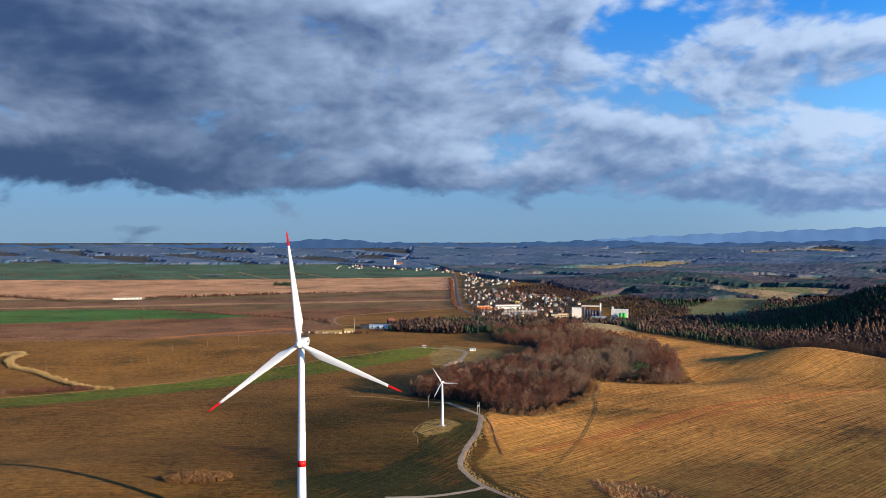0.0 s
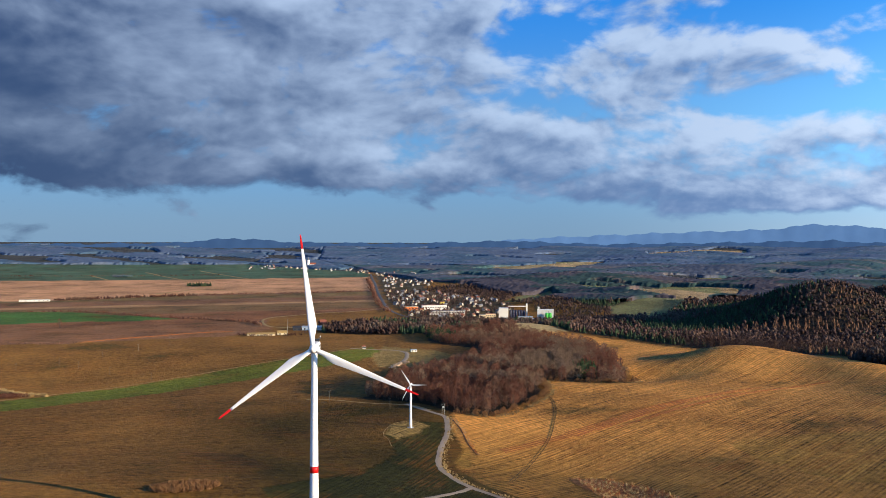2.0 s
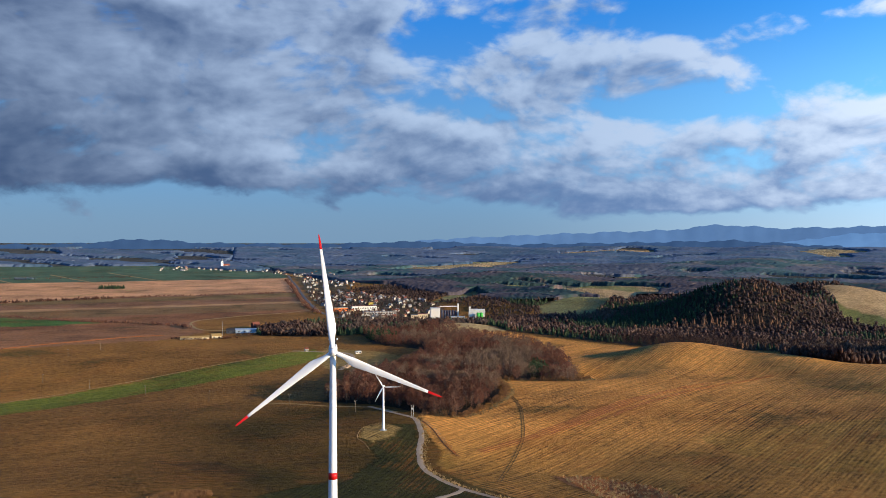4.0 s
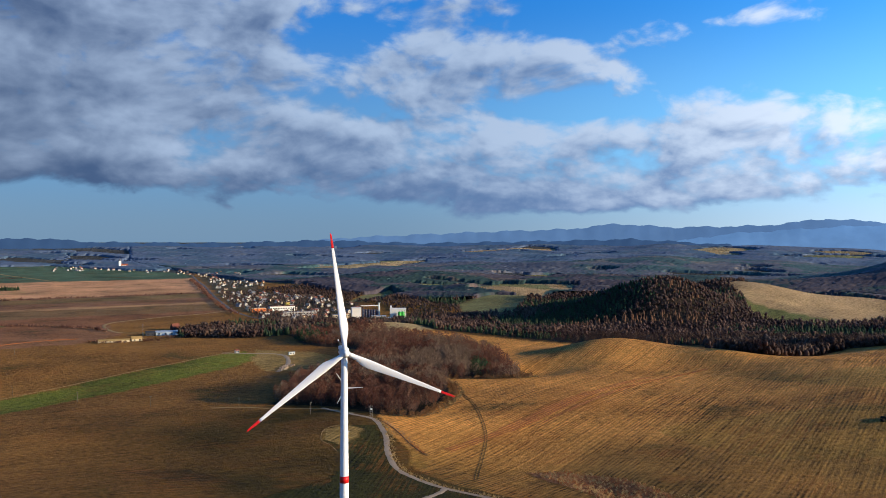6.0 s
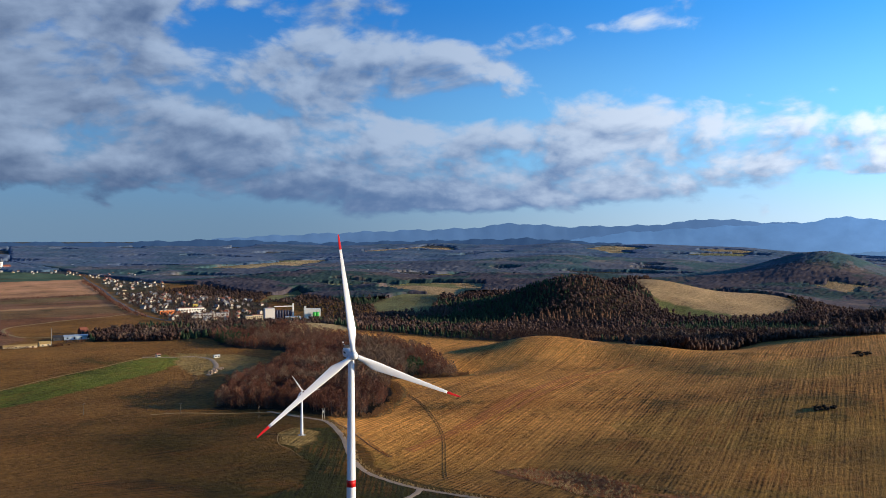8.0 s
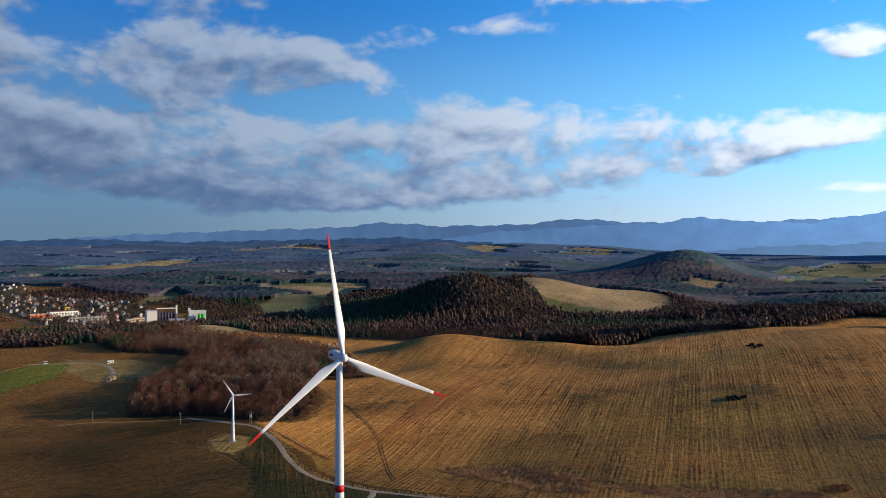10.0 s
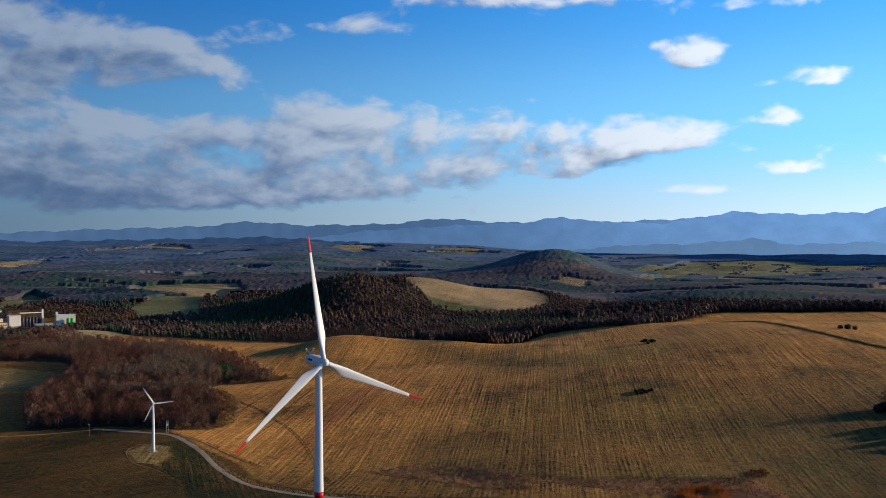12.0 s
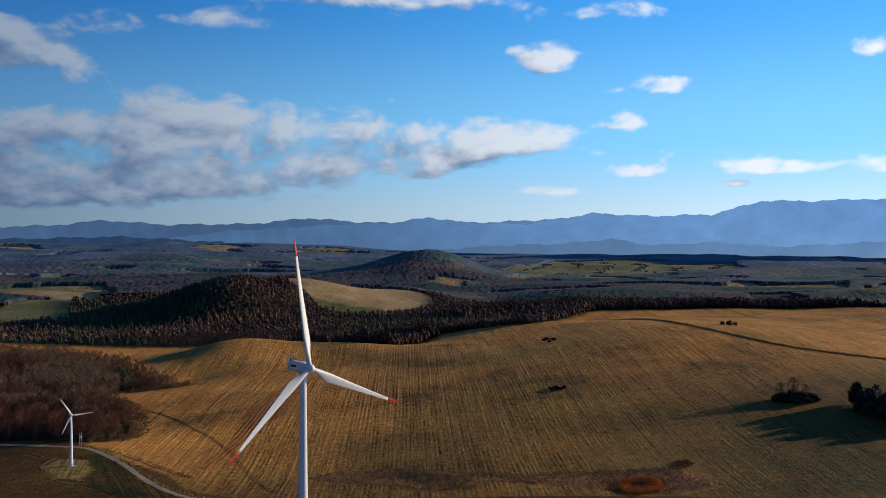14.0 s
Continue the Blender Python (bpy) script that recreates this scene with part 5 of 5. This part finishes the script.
def settle(poly, spacing, size):
    xs, ys = spots(rng, poly, spacing)
    for x, y in zip(xs, ys):
        k = int(rng.choice(6, p=[0.24, 0.2, 0.16, 0.12, 0.18, 0.1]))
        s = size * float(rng.uniform(0.85, 1.15))
        m = pose(float(x), float(y), ground_at(x, y), 0, 0, float(rng.choice([15, 105, 40, 130, 80])) + float(rng.normal(0, 8)))
        if k in used:
            ob = copy_thing(KINDS[k], m)
        else:
            ob = KINDS[k]
            ob.matrix_world = m
            used.add(k)
        ob.scale = (s, s, s)


settle(VILLAGE, 30.0, 0.66)
settle(TOWN, 42.0, 0.62)
for k in range(6):
    if k not in used:
        KINDS[k].matrix_world = pose(230 + 15 * k, 1300, ground_at(230 + 15 * k, 1300))
xs, ys = spots(rng, VILLAGE, 12.0)
grove("village_trees", BROAD_LOW, forest_twigs, xs, ys, 0.28, 0.55, "bare garden trees among the houses", "trees")
xs, ys = spots(rng, GARDENS, 9.0, CLEARINGS)
grove("valley_trees", BROAD_LOW, forest_twigs, xs, ys, 0.35, 0.75, "bare dark trees along the valley beside the village")
xs, ys = spots(rng, TOWN, 20.0)
grove("town_trees", CANOPY, far_wood, xs, ys, 0.18, 0.35, "bare trees among the distant houses", "trees")


def church():
    ob = new("church")
    part("nave", gable(26, 12, 9, 15), plaster, ob)
    part("roof", roof_slabs(26, 12, 9, 15), red_tile, ob)
    bm = bmesh.new()
    box(bm, -16, 0, 12, 8, 8, 26)
    tower = part("tower", bm, plaster, ob, "white square church tower")
    part("spire", lathe([(5.2, 25), (4.4, 27), (2.2, 30), (2.4, 32), (0.1, 38)], 8), slate, ob).location.x = -16
    for s in (-1, 1):
        bm = bmesh.new()
        box(bm, -16, s * 4.02, 19, 1.8, 0.1, 3.5)
        part("belfry_window", bm, dark_glass, tower)
    ob.matrix_world = pose(-115, 3080, ground_at(-115, 3080), 0, 0, 20)
    tagged(ob, "white church with a tower and spire in the village", "church")


church()


def block(name, w, d, h, wall, label, x, y, turn, roof=None, windows=0, material=None):
    """A flat-roofed hall with a parapet, and window strips."""
    ob = new(name)
    bm = bmesh.new()
    box(bm, 0, 0, h / 2 - 1, w, d, h + 2)
    part("wall", bm, wall, ob)
    bm = bmesh.new()
    box(bm, 0, 0, h + 0.2, w + 0.4, d + 0.4, 0.35)
    part("roof", bm, roof or slate, ob)
    for i in range(windows):
        bm = bmesh.new()
        box(bm, -w / 2 + (i + 0.5) * w / windows, -d / 2 - 0.02, h * 0.6, w / windows * 0.6, 0.1, h * 0.22)
        part("window", bm, dark_glass, ob)
    ob.matrix_world = pose(x, y, ground_at(x, y), 0, 0, turn)
    tagged(ob, label, "industrial building", "factory")
    return ob


block("factory_hall", 17, 20, 19, plaster, "tall white windowless factory hall", 301, 1205, -8, plaster)
hall = block("factory_hall", 29, 20, 19, plaster, "white factory hall with green tanks before it", 376, 1190, -14, plaster)
bm = bmesh.new()
box(bm, -12.5, 2, 21.5, 3.5, 5, 5)
part("stair_tower", bm, plaster, hall)
block("factory_office", 18, 12, 9, cream_wall, "low cream factory building with windows", 274, 1185, -8, red_tile, 5)
block("factory_office", 12, 12, 7, cream_wall, "low cream factory building with windows", 258, 1178, -8, slate, 3)
block("warehouse", 26, 14, 7, grey_wall, "low grey warehouse before the silos", 336, 1176, -10, sheet_roof, 4)
block("warehouse", 34, 14, 4.5, grey_wall, "long low shed along the factory yard", 362, 1160, -12, sheet_roof, 6)
silo = None
for i in range(6):
    ob = new("silo")
    part("shell", lathe([(2.3, -1), (2.3, 15), (1.5, 16.6), (0.3, 17.2)], 20), navy_steel, ob)
    part("ladder", lathe([(0.16, 0), (0.16, 17)], 6), grey_metal, ob).location = (0, -2.45, 0)
    ob.matrix_world = pose(314 + 4.9 * i, 1203 - 0.6 * i, ground_at(314 + 4.9 * i, 1203))
    tagged(ob, "dark blue steel silo in a row", "silo", "factory silos")
gantry = new("silo_gantry")
bm = bmesh.new()
box(bm, 326, 1200, 18.6, 34, 2.2, 1.6, radians(-7))
part("conveyor", bm, plaster, gantry)
bm = bmesh.new()
box(bm, 343, 1199, 11, 2.6, 2.6, 25)
part("elevator_tower", bm, plaster, gantry)
tagged(gantry, "pale conveyor gantry over the silos", "conveyor")
for dx, r, h in ((374, 3.0, 13), (380, 3.0, 13)):
    ob = new("tank")
    part("shell", lathe([(r, -1), (r, h), (r * 0.7, h + 1.2), (0.3, h + 1.6)], 24), green_paint, ob)
    part("pipe", lathe([(0.22, 0), (0.22, h + 4)], 8), grey_metal, ob).location = (r + 0.3, 0, 0)
    ob.matrix_world = pose(dx, 1172, ground_at(dx, 1172))
    tagged(ob, "bright green steel tank before the white hall", "tank", "factory tanks")
block("orange_shop", 26, 12, 7, orange_paint, "orange and cream flat-roofed shop", 137, 1290, 10, cream_wall, 4)
block("school", 48, 12, 9, plaster, "long white building with rows of windows", 185, 1320, 4, red_tile, 10)
block("apartment_house", 60, 12, 8, grey_wall, "long grey building behind the poplars", 200, 1215, 2, slate, 12)
block("yellow_house", 9, 8, 6, yellow_paint, "bright yellow house in the village", 212, 1420, 10, red_tile, 3)

# poplars in a row before the village
for i in range(20):
    ob = tree(112 + 6.0 * i + float(rng.normal(0, 1)), 1160 - 0.6 * i + float(rng.normal(0, 1.5)), 1.0, "slender bare poplar in a row", "row of poplars")
    ob.scale = (0.42, 0.42, float(rng.uniform(1.05, 1.3)))


# ---- the farm below the loop of the track ----
def barn(w, d, h, peak, wall, roof, label, x, y, turn, name="barn"):
    ob = new(name)
    part("wall", gable(w, d, h, peak), wall, ob)
    part("roof", roof_slabs(w, d, h, peak, 0.4), roof, ob)
    for i in range(max(2, int(w / 8))):
        bm = bmesh.new()
        box(bm, -w / 2 + (i + 0.5) * w / max(2, int(w / 8)), -d / 2 - 0.02, h * 0.5, 2.2, 0.1, h * 0.5)
        part("window", bm, dark_glass, ob)
    ob.matrix_world = pose(x, y, ground_at(x, y), 0, 0, turn)
    return tagged(ob, label, name.replace("_", " "))


barn(38, 9, 2.6, 4.2, cream_wall, dry_verge, "long low cream-walled derelict cowshed", -104, 876, 4)
barn(13, 8, 3.2, 6.0, cream_wall, dry_verge, "small cream barn beside the cowshed", -76, 884, 10)
barn(34, 14, 4.5, 6.0, sheet_roof, sheet_roof, "blue-grey sheet metal barn", -34, 942, 3)
barn(12, 10, 4.0, 6.5, dark_metal, dark_metal, "dark round-roofed store by the barn", -58, 938, 3)
barn(11, 9, 4.5, 9.5, red_tile, red_tile, "red brick house with a steep red roof", -22, 1004, 25, "house")
barn(4.5, 4, 3.0, 4.2, plaster, red_tile, "small white hut with an orange door", 36, 716, 10, "hut")
barn(7, 3, 2.6, 3.0, plaster, sheet_roof, "white site cabin in the meadow", 95, 682, 15, "cabin")
barn(60, 5, 3.0, 4.0, plaster, plaster, "long white polytunnel on the plain", -640, 1560, 12, "polytunnel")
mast = new("lamp_mast")
part("post", lathe([(0.3, -0.5), (0.18, 22)], 10), concrete, mast)
bm = bmesh.new()
box(bm, 0, 0, 22, 1.6, 0.5, 0.5)
part("head", bm, dark_metal, mast)
mast.matrix_world = pose(-68, 884, ground_at(-68, 884))
tagged(mast, "tall concrete mast beside the barns", "mast")
for x, y in ((-105, 862), (-60, 870), (-30, 900), (0, 905), (-120, 880)):
    tufts("farm_scrub", SHRUB, bare_twigs, [(x - 15, y), (x + 15, y + 4)], 3.0, 18, 0.5, 1.2, "brown scrub round the farm", "shrub")
# heap of logs and rubble by the upper track
xs, ys = rng.uniform(62, 84, 160), rng.uniform(566, 598, 160)
near_road = np.abs(xs - (62 + (ys - 566) * 0.55)) < 5
bm = bmesh.new()
for x, y in zip(xs[near_road], ys[near_road]):
    s = float(rng.uniform(0.8, 2.2))
    box(bm, float(x), float(y), ground_at(x, y) + s * 0.3, s, s * 0.8, s * 0.8, float(rng.uniform(0, 3)))
bmesh.ops.bevel(bm, geom=bm.edges[:], offset=0.12, segments=1, affect="EDGES")
tagged(part("rubble_heap", bm, surface("rubble", (0.36, 0.25, 0.16), 0.95, vary=0.2, island=0.6)), "heap of pale rubble beside the upper track", "rubble", kind="stuff")

# ---- hedges, groves and tree rows on the plain ----
for name, line, count, spread, low, high in (
    ("hedge", [(-1100, 1700), (-900, 1600), (-739, 1500)], 260, 4, 0.25, 0.59), ("hedge", [(-600, 1575), (-446, 1660), (-330, 1715)], 260, 4, 0.28, 0.59),
    ("hedge", [(-330, 1735), (-150, 1780), (80, 1815)], 220, 3, 0.17, 0.39), ("hedge", [(-560, 1285), (-450, 1280), (-260, 1135)], 180, 3, 0.14, 0.35),
    ("hedge", [(-640, 870), (-480, 800), (-350, 800), (-329, 812)], 180, 3, 0.11, 0.28), ("roadside_trees", [(82, 2400), (82, 1841), (82, 1500), (86, 1335), (92, 1244)], 400, 3, 0.22, 0.49),
    ("hedge", [(-260, 1140), (-200, 1110), (-140, 1060), (-115, 1000)], 120, 3, 0.17, 0.42), ("hedge", [(-1500, 2470), (-900, 2500), (-400, 2560)], 220, 8, 0.22, 0.49),
):
    tufts(name, BROAD_LOW, bare_twigs, line, spread, count, low, high, "bare winter hedgerow across the plain", "hedge")
a, r = rng.uniform(0, 2 * math.pi, 60), rng.uniform(0, 1, 60) ** 0.5
grove("grove", FIR_LOW, needles, -385 + 34 * r * np.cos(a), 2075 + 14 * r * np.sin(a), 0.5, 0.8, "small dark grove on the plain", "grove")
grove("grove", BROAD_LOW, far_wood, -688 + 30 * r[:40] * np.cos(a[:40]), 2479 + 14 * r[:40] * np.sin(a[:40]), 0.5, 0.8, "small bare grove on the plain", "grove")
# hamlet beyond the back field
for x, y, k in ((947, 690, 0), (962, 684, 4), (979, 676, 1), (955, 702, 3)):
    ob = copy_thing(KINDS[k], pose(x, y, ground_at(x, y), 0, 0, 60))
